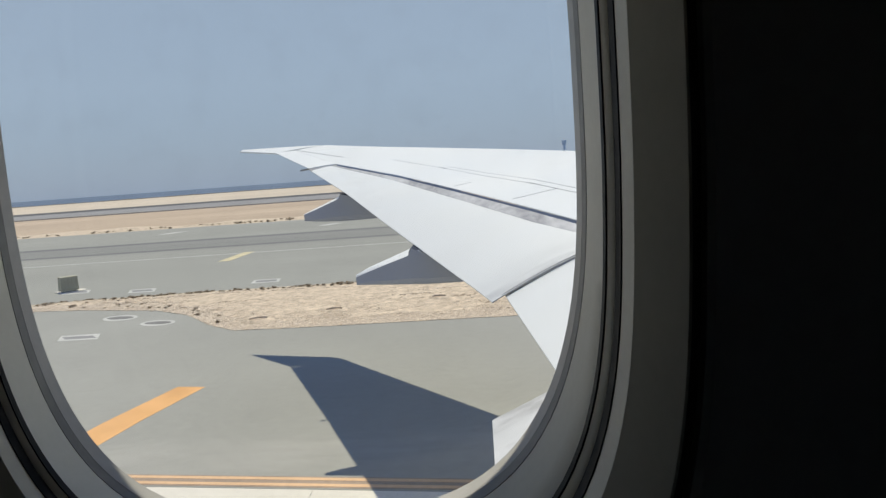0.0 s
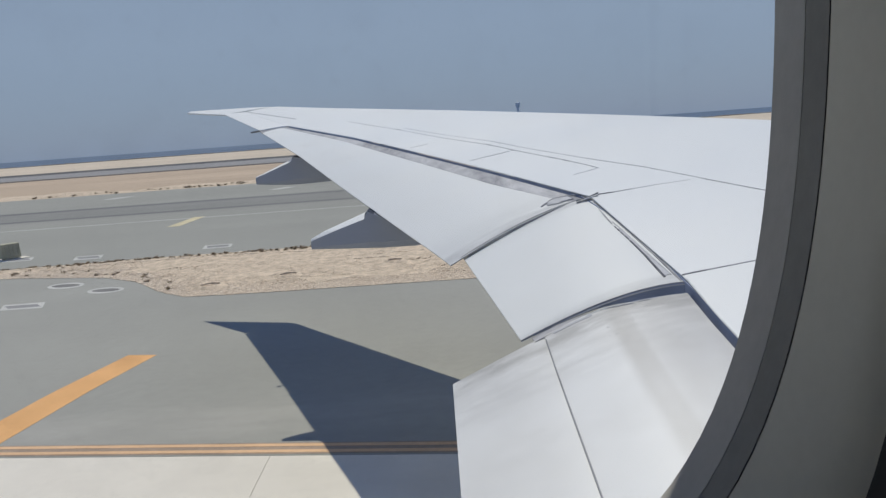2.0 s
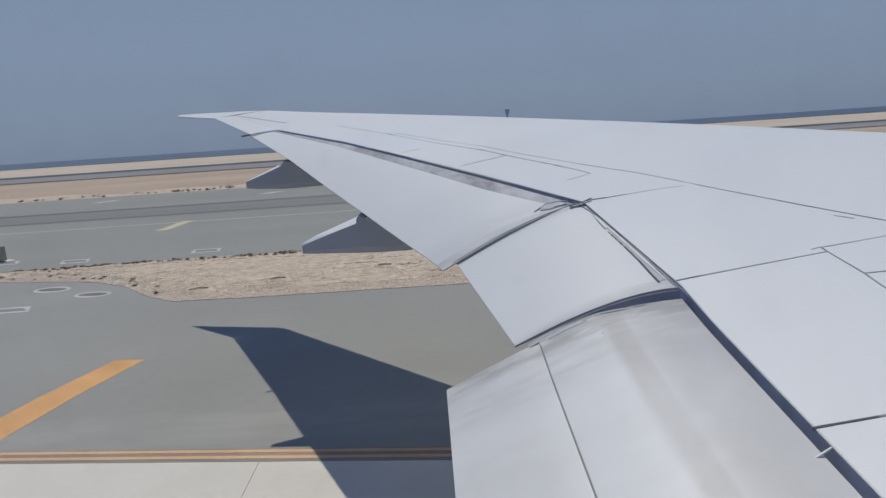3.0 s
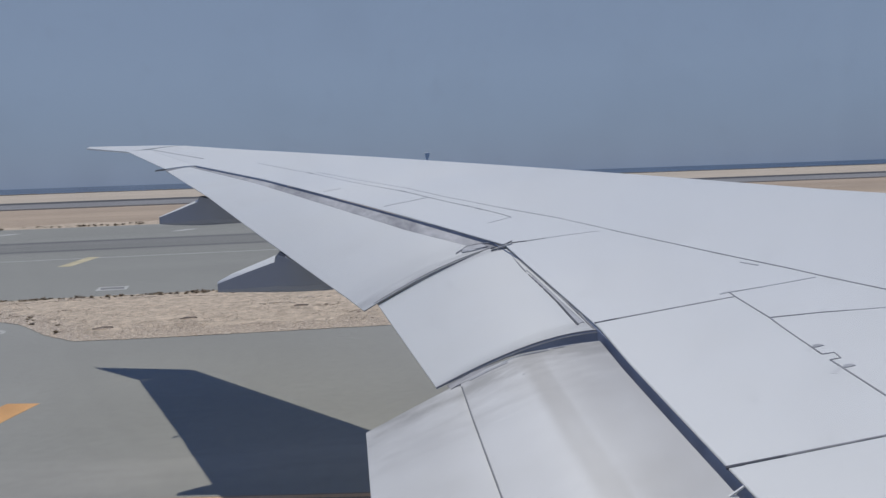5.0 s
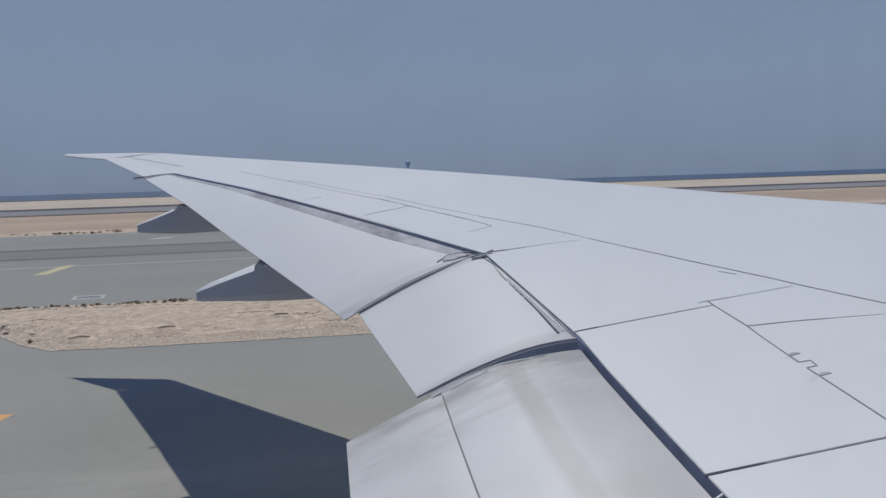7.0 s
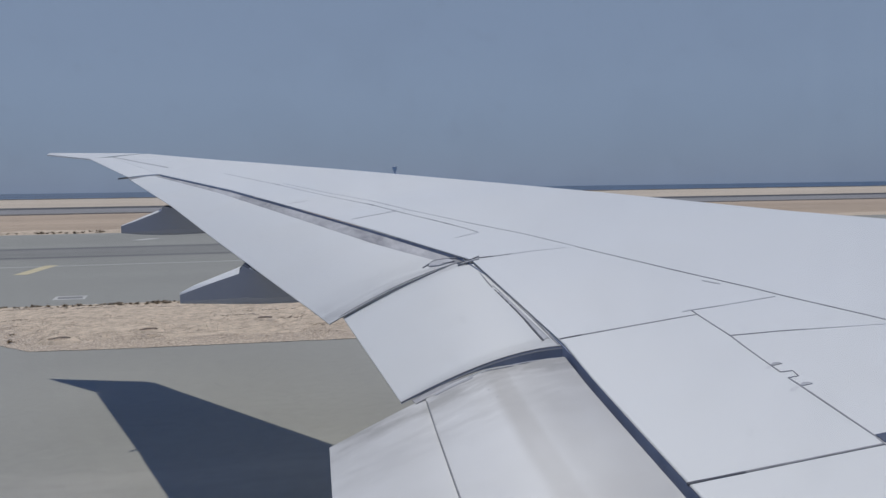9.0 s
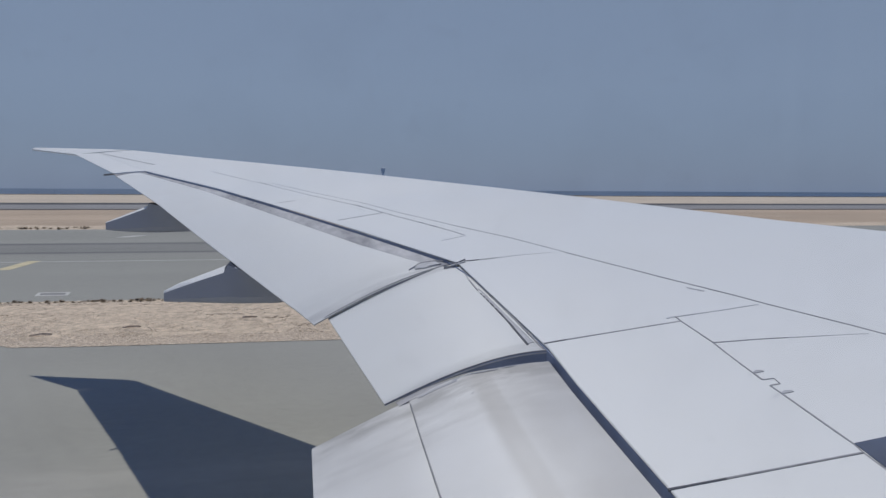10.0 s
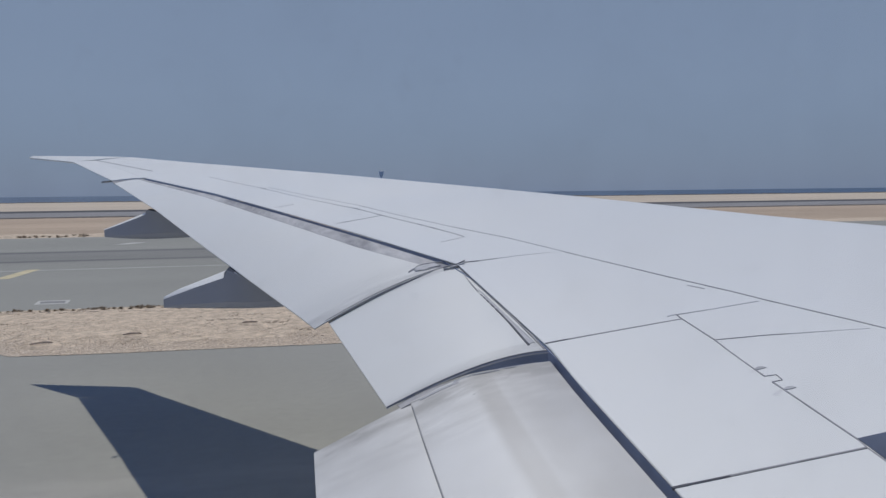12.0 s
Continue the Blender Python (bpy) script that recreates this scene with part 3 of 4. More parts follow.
TIP_REAR = [(27.0, -7.24), (29.24, -9.30)]
TIP_Z = [(27.0, 7.29), (29.24, 7.555)]
loops = []
for i in range(10):
    y = 27.012 + (29.22 - 27.012) * (i / 9) ** 0.9
    r, l = lerp_table(TIP_REAR, y), lead_x(y)
    zr, zc = lerp_table(TIP_Z, y), lerp_table(CREST_Z, y)
    c = max(l - r, 0.16)
    loops.append(section(y, r, r + c, lambda x, r=r, c=c, zr=zr, zc=zc: zr + (zc - zr) * (1 - (1 - min(1, (x - r) / c / 0.76)) ** 1.3) - 0.055 * c * max(0, ((x - r) / c - 0.76) / 0.24) ** 2.2, 0.09, thin=0.05))
v, f = loft(loops)
part("raked_tip", mesh("raked_tip", v, f, PAINT, True), airplane)


def plate(stations, tail=0.012, fat=0.08, first=1.0):
    """A flap-like body. Stations: rows of upper-surface points from front to rear; it is rounded at the front and thin at the rear. first: how thick the first station is against the rest."""
    loops = []
    for pts in stations:
        up = [Vector(p) for p in pts]
        m = len(up)
        low = []
        for i, p in enumerate(up):
            q = i / (m - 1)
            t = (tail + fat * (1 - q) ** 0.7 * (0.35 + 0.65 * min(1, q * 5))) * (first if pts is stations[0] else 1)
            low.append(p - Vector((-0.02 * (1 - q), 0, t)))
        loops.append([tuple(p) for p in up] + [tuple(p) for p in low[::-1]])
    return loft(loops)


def bowed(a, b, bulge, n=12):
    """Points from a to b along an upward bow."""
    a, b = Vector(a), Vector(b)
    out = []
    for i in range(n + 1):
        q = i / n
        p = a.lerp(b, q)
        p.z += bulge * 4 * q * (1 - q) * (1.25 - 0.5 * q)
        out.append(p)
    return out


def taper(p, k):
    """Draws a rear-edge point in towards the root."""
    return Vector((p.x * k, p.y * k, 6.1 + (p.z - 6.1) * k))


# outboard flap
TE_OUT_Z = [(8.73, 4.56), (9.84, 4.73), (11.16, 4.94), (13.5, 5.32), (16.5, 5.83), (20.86, 6.44)]
stations, band = [], []
for i in range(25):
    q = i / 24
    yl, yt = 8.80 + 12.78 * q, 8.73 + 12.29 * q
    le = Vector((lerp_table(REAR_X, yl) - 0.026, yl, lerp_table(REAR_Z, yl) - 0.05))
    te = taper(Vector((0.18 - 0.385 * (yt - 8.73), yt, lerp_table(TE_OUT_Z, yt))), 1 - 0.036 * q ** 0.5) - Vector((0.10 * q, 0, 0))
    b = bowed(le, te, 0.075 * (1 - 0.75 * q))
    if i == 0:   # the inner end overhangs the flaperon a little
        for j, p in enumerate(b):
            p.y -= 0.042 * min(1, j / 4)
            p.z -= 0.010 * min(1, j / 4)
    front = le + Vector((0.13, 0.01, -0.13))
    stations.append([front, le + Vector((0.02, 0, -0.05))] + b)
    k = min(1, 0.55 + 3.5 * q)
    b3 = bowed(le, te, 0.075 * (1 - 0.75 * q))[:3]
    band.append([b3[0].lerp(p, k) + Vector((0, 0, 0.004)) for p in b3])
OFLAP_END = [p.copy() for p in stations[0][2:]]
flap_end = (stations[-1][2].copy(), stations[-1][-1].copy())
v, f = plate(stations, first=0.55)
oflap = part("outboard_flap", mesh("outboard_flap", v, f, FLAP_PAINT, True), airplane, "long lowered outboard flap in pale grey paint")


def ribbon_mesh(rows, lift, depth, mat, name):
    """A thin closed strip over rows of points."""
    loops = [[(p[0], p[1], p[2] + lift) for p in r] + [(p[0], p[1], p[2] + lift - depth) for p in reversed(r)] for r in rows]
    v, f = loft(loops)
    return mesh(name, v, f, mat, True)


for i in range(12):
    part("seal_strip", ribbon_mesh([[p for p in r] for r in band[2 * i:2 * i + 3]], 0.0, 0.006, BAND, "seal_strip"), oflap, "grimy grey seal strip along the flap's front")

# flaperon
stations = []
for i in range(9):
    q = i / 8
    le = Vector((2.2, 6.31, 4.68)).lerp(Vector((1.886, 8.79, 5.24)), q)
    te = Vector((0.745, 6.46, 4.215)).lerp(Vector((0.34, 8.76, 4.618)), q)
    stations.append([le + Vector((0.1, 0, -0.06))] + bowed(le, te, 0.055 + 0.028 * (1 - q)))
v, f = plate(stations, fat=0.045)
flaperon = part("flaperon", mesh("flaperon", v, f, FLAP_PAINT, True), airplane, "pale grey flaperon panel lowered behind the wing")


def end_rib(station, dy, depth, mat, parent, label=""):
    """A thin rib closing the end of a flap below its upper edge."""
    rows = []
    m = len(station) - 1
    for i, p in enumerate(station):
        h = depth * min(1, 6 * i / m + 0.4) * max(0, 1 - 1.15 * i / m) ** 2.2 + 0.012
        rows.append([(p[0], p[1] + dy, p[2] - 0.006), (p[0], p[1] + dy + 0.006, p[2] - 0.006), (p[0], p[1] + dy + 0.006, p[2] - h), (p[0], p[1] + dy, p[2] - h)])
    v, f = loft(rows)
    return part("end_rib", mesh("end_rib", v, f, mat), parent, label)


end_rib(OFLAP_END, -0.008, 0.05, SEAL, oflap, "dark grey end rib")
FLAPERON_END = [p.copy() for p in stations[0][1:]]
# this rib's dark blue is the shade of the gap beside the flaperon
end_rib(FLAPERON_END, -0.008, 0.2, GAP_SHADE, flaperon, "end rib coloured dark blue-grey for the shaded gap")
v, f = loft([[(p.x, p.y + yy, p.z + zz) for yy, zz in ((-0.018, -0.014), (-0.009, -0.014), (-0.009, -0.022), (-0.018, -0.022))] for p in FLAPERON_END[:-3]])
part("end_lip", mesh("end_lip", v, f, PALE_GRIME), flaperon, "pale worn lip along the flaperon's end")
v, f = loft([[(p.x, p.y + yy, p.z + zz) for yy, zz in ((-0.004, -0.004), (0.005, -0.004), (0.005, 0.004), (-0.004, 0.004))] for p in FLAPERON_END])
part("edge_seal", mesh("edge_seal", v, f, SEAL), flaperon, "dark rubber seal along the flaperon's end")

# inboard flap: main panel and rear panel
FLAP_END = [(0.0, 6.17), (0.2, 6.18), (0.45, 6.205), (0.76, 6.235), (1.02, 6.25), (1.3, 6.235), (1.6, 6.19), (1.85, 6.17), (2.2, 6.17)]
PROFILE = [(0.12, -0.28), (0.02, -0.20), (-0.03, -0.085), (-0.04, -0.062), (-0.2, -0.072), (-0.45, -0.11), (-0.76, -0.17), (-1.02, -0.27), (-1.275, -0.375)]
REAR_PROFILE = [(-1.25, -0.43), (-1.27, -0.385), (-1.32, -0.398), (-1.6, -0.50), (-1.85, -0.605), (-2.1, -0.72)]
for nm, prof, mat, fat, lab in (("inboard_flap", PROFILE, SOILED, 0.16, "soiled pale grey inboard flap with brownish streaks"), ("rear_flap_panel", REAR_PROFILE, SOILED, 0.07, "rear panel of the inboard flap")):
    stations = []
    for i in range(13):
        row = []
        for dx, dz in prof:
            y = -0.6 + (lerp_table(FLAP_END, -dx) + 0.6) * i / 12
            row.append((2.2 + dx, y, lerp_table(REAR_Z, y) + dz))
        stations.append(row)
    v, f = plate(stations, fat=fat)
    part(nm, mesh(nm, v, f, mat, True), airplane, lab)

# spar web under the rear edge of the skin, seen through the flap gaps, their shade in its colour
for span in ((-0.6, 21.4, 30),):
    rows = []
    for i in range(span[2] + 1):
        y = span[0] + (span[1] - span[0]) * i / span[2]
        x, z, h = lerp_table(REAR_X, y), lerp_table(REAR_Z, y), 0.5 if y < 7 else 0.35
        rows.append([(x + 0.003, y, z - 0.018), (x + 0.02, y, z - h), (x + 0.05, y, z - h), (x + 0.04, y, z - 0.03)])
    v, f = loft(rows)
    part("spar_web", mesh("spar_web", v, f, GAP_SHADE), airplane, "spar web coloured dark blue for the shade in the flap gap")

# split line between the inboard flap's two panels
rows = []
for i in range(13):
    y = -0.6 + 6.75 * i / 12
    z = lerp_table(REAR_Z, y)
    rows.append([(2.2 - 1.268, y, z - 0.370), (2.2 - 1.276, y, z - 0.374)])
SPLIT_ROWS = rows

# aileron
stations = []
for i in range(9):
    q = i / 8
    yl = 21.50 + (26.98 - 21.50) * q
    yt = 20.95 + (26.96 - 20.95) * q
    le = Vector((lerp_table(REAR_X, yl) + 0.03, yl, lerp_table(REAR_Z, yl) - 0.006))
    te = taper(Vector((-4.87 - 0.401 * (yt - 21.05), yt, 6.49 + 0.1355 * (yt - 21.05))), 0.987 + 0.013 * q) + Vector((0.13, 0, 0.06)) * (1 - q)
    stations.append(bowed(le, te, 0.012))
v, f = plate(stations, fat=0.05)
part("aileron", mesh("aileron", v, f, PAINT, True), airplane, "white aileron near the wing tip")

# grey plate added to stop sun leaking through the notch between flap and aileron
corner = [flap_end[0], flap_end[1], stations[0][-1], stations[0][0]]
v, f = loft([[p + Vector((0, 0, -0.02)) for p in corner], [p + Vector((0, 0, -0.035)) for p in corner]])
part("notch_filler", mesh("notch_filler", v, f, GRIME), airplane, "grimy grey plate added to fill the notch between flap and aileron")


def canoe(y0, w, prof, cap):
    """A flap-track fairing. prof: rows of (x, bottom, top, width share, chamfer) from tail to front."""
    loops = []
    for x, zb, zt, k, c in prof:
        h, ww, yc = zt - zb, w * k, y0 + w * k / 2
        loops.append([(x, yc + sy * ww / 2, zb + sz * h) for sy, sz in ((-0.6, 0), (0.6, 0), (0.88, 0.06), (1.0, 0.2), (1.0, 0.96), (0.97, 1.0), (-0.35, 1.0), (-1.0, 1 - c), (-1.0, 0.2), (-0.88, 0.06))])
    v, f = loft(loops)
    body = part("flap_track_fairing", mesh("flap_track_fairing", v, f, FAIRING), airplane, "pointed flap-track fairing hanging below the flap, sides coloured as shaded")
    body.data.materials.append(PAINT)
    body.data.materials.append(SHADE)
    # sunlit top and chamfer get the white paint, shaded sides keep the dark one
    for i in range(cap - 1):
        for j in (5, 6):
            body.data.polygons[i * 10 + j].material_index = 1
    # the next upper faces are coloured dark for the flap's shadow
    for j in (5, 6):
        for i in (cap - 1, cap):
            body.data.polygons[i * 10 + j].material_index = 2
    return body


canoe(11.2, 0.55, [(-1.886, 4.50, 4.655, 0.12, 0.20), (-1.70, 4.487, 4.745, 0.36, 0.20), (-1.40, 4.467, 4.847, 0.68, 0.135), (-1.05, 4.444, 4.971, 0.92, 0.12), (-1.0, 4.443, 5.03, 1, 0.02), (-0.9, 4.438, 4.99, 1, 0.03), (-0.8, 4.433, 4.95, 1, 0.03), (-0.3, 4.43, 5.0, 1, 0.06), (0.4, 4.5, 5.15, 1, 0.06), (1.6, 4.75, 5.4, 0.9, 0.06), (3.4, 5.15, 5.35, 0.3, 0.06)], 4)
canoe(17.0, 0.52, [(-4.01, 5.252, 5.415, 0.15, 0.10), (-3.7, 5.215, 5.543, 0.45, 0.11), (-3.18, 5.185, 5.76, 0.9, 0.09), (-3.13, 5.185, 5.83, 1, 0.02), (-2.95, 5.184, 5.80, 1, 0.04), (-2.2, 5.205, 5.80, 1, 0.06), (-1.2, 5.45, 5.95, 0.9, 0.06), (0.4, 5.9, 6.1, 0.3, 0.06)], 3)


# seams: strips of sealant that follow the skin
def seam(points, width, parent=wing, mat=SEAL, lift=0.004, name="panel_seam"):
    pts = []
    for (x0, y0), (x1, y1) in zip(points, points[1:]):
        n = max(2, int(math.hypot(x1 - x0, y1 - y0) / 0.35))
        pts += [(x0 + (x1 - x0) * i / n, y0 + (y1 - y0) * i / n) for i in range(n)]
    pts.append(points[-1])
    loops = []
    for i, (x, y) in enumerate(pts):
        a, b = pts[max(0, i - 1)], pts[min(len(pts) - 1, i + 1)]
        d = Vector((b[0] - a[0], b[1] - a[1])).normalized()
        nx_, ny_ = -d.y * width / 2, d.x * width / 2
        za, zb = wing_top(y + ny_, x + nx_), wing_top(y - ny_, x - nx_)
        loops.append([(x + nx_, y + ny_, za + lift), (x - nx_, y - ny_, zb + lift), (x - nx_, y - ny_, zb - 0.01), (x + nx_, y + ny_, za - 0.01)])
    v, f = loft(loops)
    return part(name, mesh(name, v, f, mat), parent)


# the long spar seam, the outboard spoilers' front seam and the chordwise seams
seam([(5.2, 4.45), (4.85, 5.2), (4.70, 5.62), (4.48, 6.118), (4.238, 6.648), (3.939, 7.216), (3.601, 7.869)], 0.013)
seam([(3.601, 7.869), (3.202, 8.606), (2.775, 9.586), (2.218, 10.59)], 0.011)
seam([(2.218, 10.59), (1.571, 11.909), (1.082, 13.05)], 0.011, mat=FAINT)
seam([(1.082, 13.05), (0.293, 14.56), (-0.554, 16.344)], 0.012, mat=FAINTER)
seam([(1.893, 9.786), (2.251, 9.926)], 0.009, mat=FAINTER)
seam([(2.251, 9.926), (2.141, 10.226), (1.851, 10.87), (1.526, 11.57), (1.009, 12.77)], 0.011)
seam([(1.009, 12.77), (0.284, 14.18)], 0.012, mat=FAINT)
seam([(0.284, 14.18), (-0.862, 16.685), (-1.5, 18.1)], 0.014, mat=FAINTER)
seam([(-1.05, 17.1), (-1.5, 18.1), (-2.09, 19.45)], 0.018, mat=FAINT)
for x, y, l in ((0.97, 12.86, 0.22), (1.3, 12.08, 0.16), (1.78, 11.03, 0.14), (1.91, 10.74, 0.16), (-0.75, 16.45, 0.4)):
    seam([(x, y), (x + 0.41 * l, y - 0.91 * l)], 0.028, name="hinge_tick")
seam([(0.625, 11.726), (1.349, 11.951)], 0.014)
seam([(-0.36, 13.775), (-0.028, 13.861)], 0.012, mat=FAINT)
seam([(1.90, 8.715), (1.98, 8.715), (2.15, 8.70)], 0.02, mat=DARK_SEAL, lift=0.006)
seam([(2.15, 8.70), (2.38, 8.70)], 0.017)
seam([(2.38, 8.70), (2.667, 8.70)], 0.010, mat=FAINTER)
seam([(2.667, 8.70), (3.05, 8.67)], 0.009, mat=FAINTEST)
seam([(2.19, 6.394), (2.40, 6.383)], 0.017, mat=DARK_SEAL, lift=0.005)
seam([(2.40, 6.383), (2.66, 6.364)], 0.014, lift=0.005)
seam([(2.66, 6.364), (3.487, 6.308)], 0.011, lift=0.006)
seam([(3.49, 6.415), (3.8, 6.385)], 0.010, mat=FAINT)
seam([(3.8, 6.385), (4.31, 6.355)], 0.009, mat=FAINTER)
seam([(3.40, 6.42), (3.48, 6.425)], 0.02, mat=FAINTER)
seam([(3.487, 6.425), (3.49, 6.30), (3.508, 5.785), (3.485, 5.34), (3.478, 5.178), (3.472, 5.035)], 0.012)
seam([(3.466, 4.932), (3.465, 4.80), (3.451, 4.214), (3.447, 4.046), (3.43, 3.94), (3.40, 3.4)], 0.012)
seam([(3.515, 5.787), (3.894, 5.682), (4.1, 5.612)], 0.010)
seam([(4.1, 5.612), (4.42, 5.50)], 0.009, mat=FAINT)
seam([(4.42, 5.50), (4.70, 5.40)], 0.007, mat=FAINTER)
seam([(2.19, 4.056), (2.30, 4.045)], 0.02, mat=DARK_SEAL, lift=0.005)
seam([(2.30, 4.045), (2.55, 4.018)], 0.015, mat=DARK_SEAL, lift=0.005)
seam([(2.55, 4.018), (3.43, 3.938)], 0.013, lift=0.006)
seam([(3.932, 7.015), (4.036, 6.858)], 0.015, mat=FAINT)
seam([(-6.5, 26.99), (-3.94, 22.41)], 0.03)
seam([(3.472, 5.035), (3.558, 5.018), (3.545, 4.925), (3.466, 4.932)], 0.007, name="hinge_bracket", lift=0.005)


def skin_patch(points, mat, name, label, lift=0.006):
    """A small flat fitting laid on the wing skin."""
    v, f = loft([[(x, y, wing_top(y, x) + z) for x, y in points] for z in (-0.01, lift)])
    return part(name, mesh(name, v, f, mat), wing, label)


for points in ([(3.476, 5.162), (3.492, 5.182), (3.52, 5.194), (3.552, 5.180), (3.566, 5.152), (3.54, 5.150), (3.50, 5.150)], [(3.463, 4.795), (3.48, 4.808), (3.505, 4.820), (3.545, 4.808), (3.556, 4.780), (3.53, 4.778), (3.49, 4.780)]):
    skin_patch(points, FAINT, "hinge_bracket", "grey teardrop hinge cover on the spoiler line")
for points in ([(3.40, 5.135), (3.43, 5.118), (3.468, 5.150), (3.468, 5.168)], [(3.34, 4.755), (3.38, 4.73), (3.455, 4.782), (3.455, 4.81), (3.40, 4.79)]):
    skin_patch(points, FAINTEST, "smudge", "faint grey smudge beside a hinge", 0.0045)

# spoiler panels: thin plates a few millimetres proud of the skin
def panel(corners, lift, mat, name, label="", n=6):
    rows = []
    a, b, c, d = [Vector(p) for p in corners]
    for i in range(n + 1):
        p, q = a.lerp(b, i / n), d.lerp(c, i / n)
        rows.append([(*p.lerp(q, j / n), 0) for j in range(n + 1)])
    rows = [[(x, y, wing_top(y, x)) for x, y, _ in r] for r in rows]
    return part(name, ribbon_mesh(rows, lift, lift + 0.01, mat, name), wing, label)


panel([(2.205, 4.066), (2.205, 6.38), (3.478, 6.30), (3.436, 3.945)], 0.0035, PAINT, "spoiler", "flat white spoiler panel")
panel([(2.205, 1.2), (2.205, 4.036), (3.425, 3.925), (3.35, 1.2)], 0.0035, PAINT, "spoiler", "flat white spoiler panel")
# no hole here: a dark plate carries the recess's shade in its colour
panel([(3.455, 4.045), (3.98, 4.015), (3.8, 2.9), (3.42, 3.60)], 0.005, RECESS_SHADE, "recess_plate", "dark plate coloured like a shaded recess in the wing skin")

part("panel_joint", ribbon_mesh(SPLIT_ROWS, 0.004, 0.02, SEAL, "panel_joint"), airplane, "dark joint between the flap panels")
v, f = loft([[(-4.2, 21.44, 6.61), (-4.2, 21.50, 6.61), (-4.2, 21.50, 6.56), (-4.2, 21.44, 6.56)], [(-4.95, 20.93, 6.515), (-4.95, 21.0, 6.515), (-4.95, 21.0, 6.47), (-4.95, 20.93, 6.47)]])
part("seal_prong", mesh("seal_prong", v, f, GRIME), airplane)

v, f = loft([[(x, y, z + h) for y, h in ((3.872, 0.0), (3.886, 0.0), (3.886, -0.012), (3.872, -0.012))] for x, z in ((2.202, 4.262), (2.165, 4.240), (2.11, 4.208))])
part("gap_bridge", mesh("gap_bridge", v, f, PAINT), airplane, "short white bridge across the flap gap")

# dirt, seals and small fittings on the flaps, laid on their upper surfaces by plan position
def outboard_z(x, y):
    k = q = 0.0
    for _ in range(4):
        yl, yt = 8.80 + 12.78 * q, 8.73 + 12.29 * q
        te = taper(Vector((0.18 - 0.385 * (yt - 8.73), yt, lerp_table(TE_OUT_Z, yt))), 1 - 0.036 * max(0, q) ** 0.5)
        xl, zl = lerp_table(REAR_X, yl) - 0.026, lerp_table(REAR_Z, yl) - 0.05
        k = (xl - x) / (xl - te.x + 0.10 * q)
        q = max(0, q + (y - yl - (te.y - yl) * k) / 12.6)
    return zl + (te.z - zl) * k + 0.075 * (1 - 0.75 * q) * 4 * k * (1 - k) * (1.25 - 0.5 * k)


def flaperon_z(x, y):
    k = 0.0
    for _ in range(4):
        q = (y - 6.31 - 0.15 * k) / (2.48 - 0.18 * k)
        xl, xt = 2.2 - 0.314 * q, 0.745 - 0.405 * q
        k = (xl - x) / (xl - xt)
    zl, zt = 4.68 + 0.56 * q, 4.215 + 0.403 * q
    return zl + (zt - zl) * k + (0.055 + 0.028 * (1 - q)) * 4 * k * (1 - k) * (1.25 - 0.5 * k)


INBOARD_TABLE = sorted(PROFILE[3:])


def inboard_z(x, y):
    return lerp_table(REAR_Z, y) + lerp_table(INBOARD_TABLE, x - 2.2)


def strip_on(height, points, width, mat, name, parent, label="", lift=0.005):
    """A thin strip along plan points on a surface. width: one for all, or one at each end."""
    w0, w1 = width if isinstance(width, tuple) else (width, width)
    pts = []
    for (x0, y0), (x1, y1) in zip(points, points[1:]):
        n = max(1, int(math.hypot(x1 - x0, y1 - y0) / 0.08))
        pts += [Vector((x0 + (x1 - x0) * i / n, y0 + (y1 - y0) * i / n)) for i in range(n)]
    pts.append(Vector(points[-1]))
    rows = []
    for i, p in enumerate(pts):
        d = (pts[min(len(pts) - 1, i + 1)] - pts[max(0, i - 1)]).normalized()
        w = (w0 + (w1 - w0) * i / (len(pts) - 1)) / 2
        rows.append([(p.x + k * d.y * w, p.y - k * d.x * w, height(p.x + k * d.y * w, p.y - k * d.x * w)) for k in (-1, 1)])
    return part(name, ribbon_mesh(rows, lift, lift + 0.004, mat, name), parent, label)


def patch_on(height, points, mat, name, parent, label="", lift=0.005):
    """A small flat plate over plan points on a surface."""
    v, f = loft([[(x, y, height(x, y) + z) for x, y in points] for z in (-0.004, lift)])
    return part(name, mesh(name, v, f, mat), parent, label)


# end of the outboard flap: rubber seal, a dirty clip and its smear
strip_on(outboard_z, [(1.72, 8.808), (1.5, 8.775), (1.2, 8.751), (0.65, 8.731), (0.3, 8.716)], (0.008, 0.005), SEAL, "edge_seal", oflap, "dark rubber seal along the flap's end")
patch_on(outboard_z, [(1.40, 8.91), (1.44, 9.02), (1.50, 9.045), (1.66, 9.005), (1.70, 8.87), (1.51, 8.865)], PALE_GRIME, "end_clip", oflap, "scuffed metal clip at the flap's corner", 0.012)
strip_on(outboard_z, [(1.44, 9.025), (1.50, 9.052), (1.66, 9.015), (1.82, 8.95)], 0.017, SEAL, "clip_edge", oflap, "", 0.016)
strip_on(outboard_z, [(1.33, 8.945), (1.39, 8.985), (1.44, 9.02), (1.41, 8.95), (1.47, 8.90)], (0.012, 0.03), FAINT, "clip_foot", oflap, "dark grimy foot of the clip", 0.014)
strip_on(outboard_z, [(1.56, 8.885), (1.71, 8.865)], 0.01, SEAL, "clip_edge", oflap, "", 0.016)
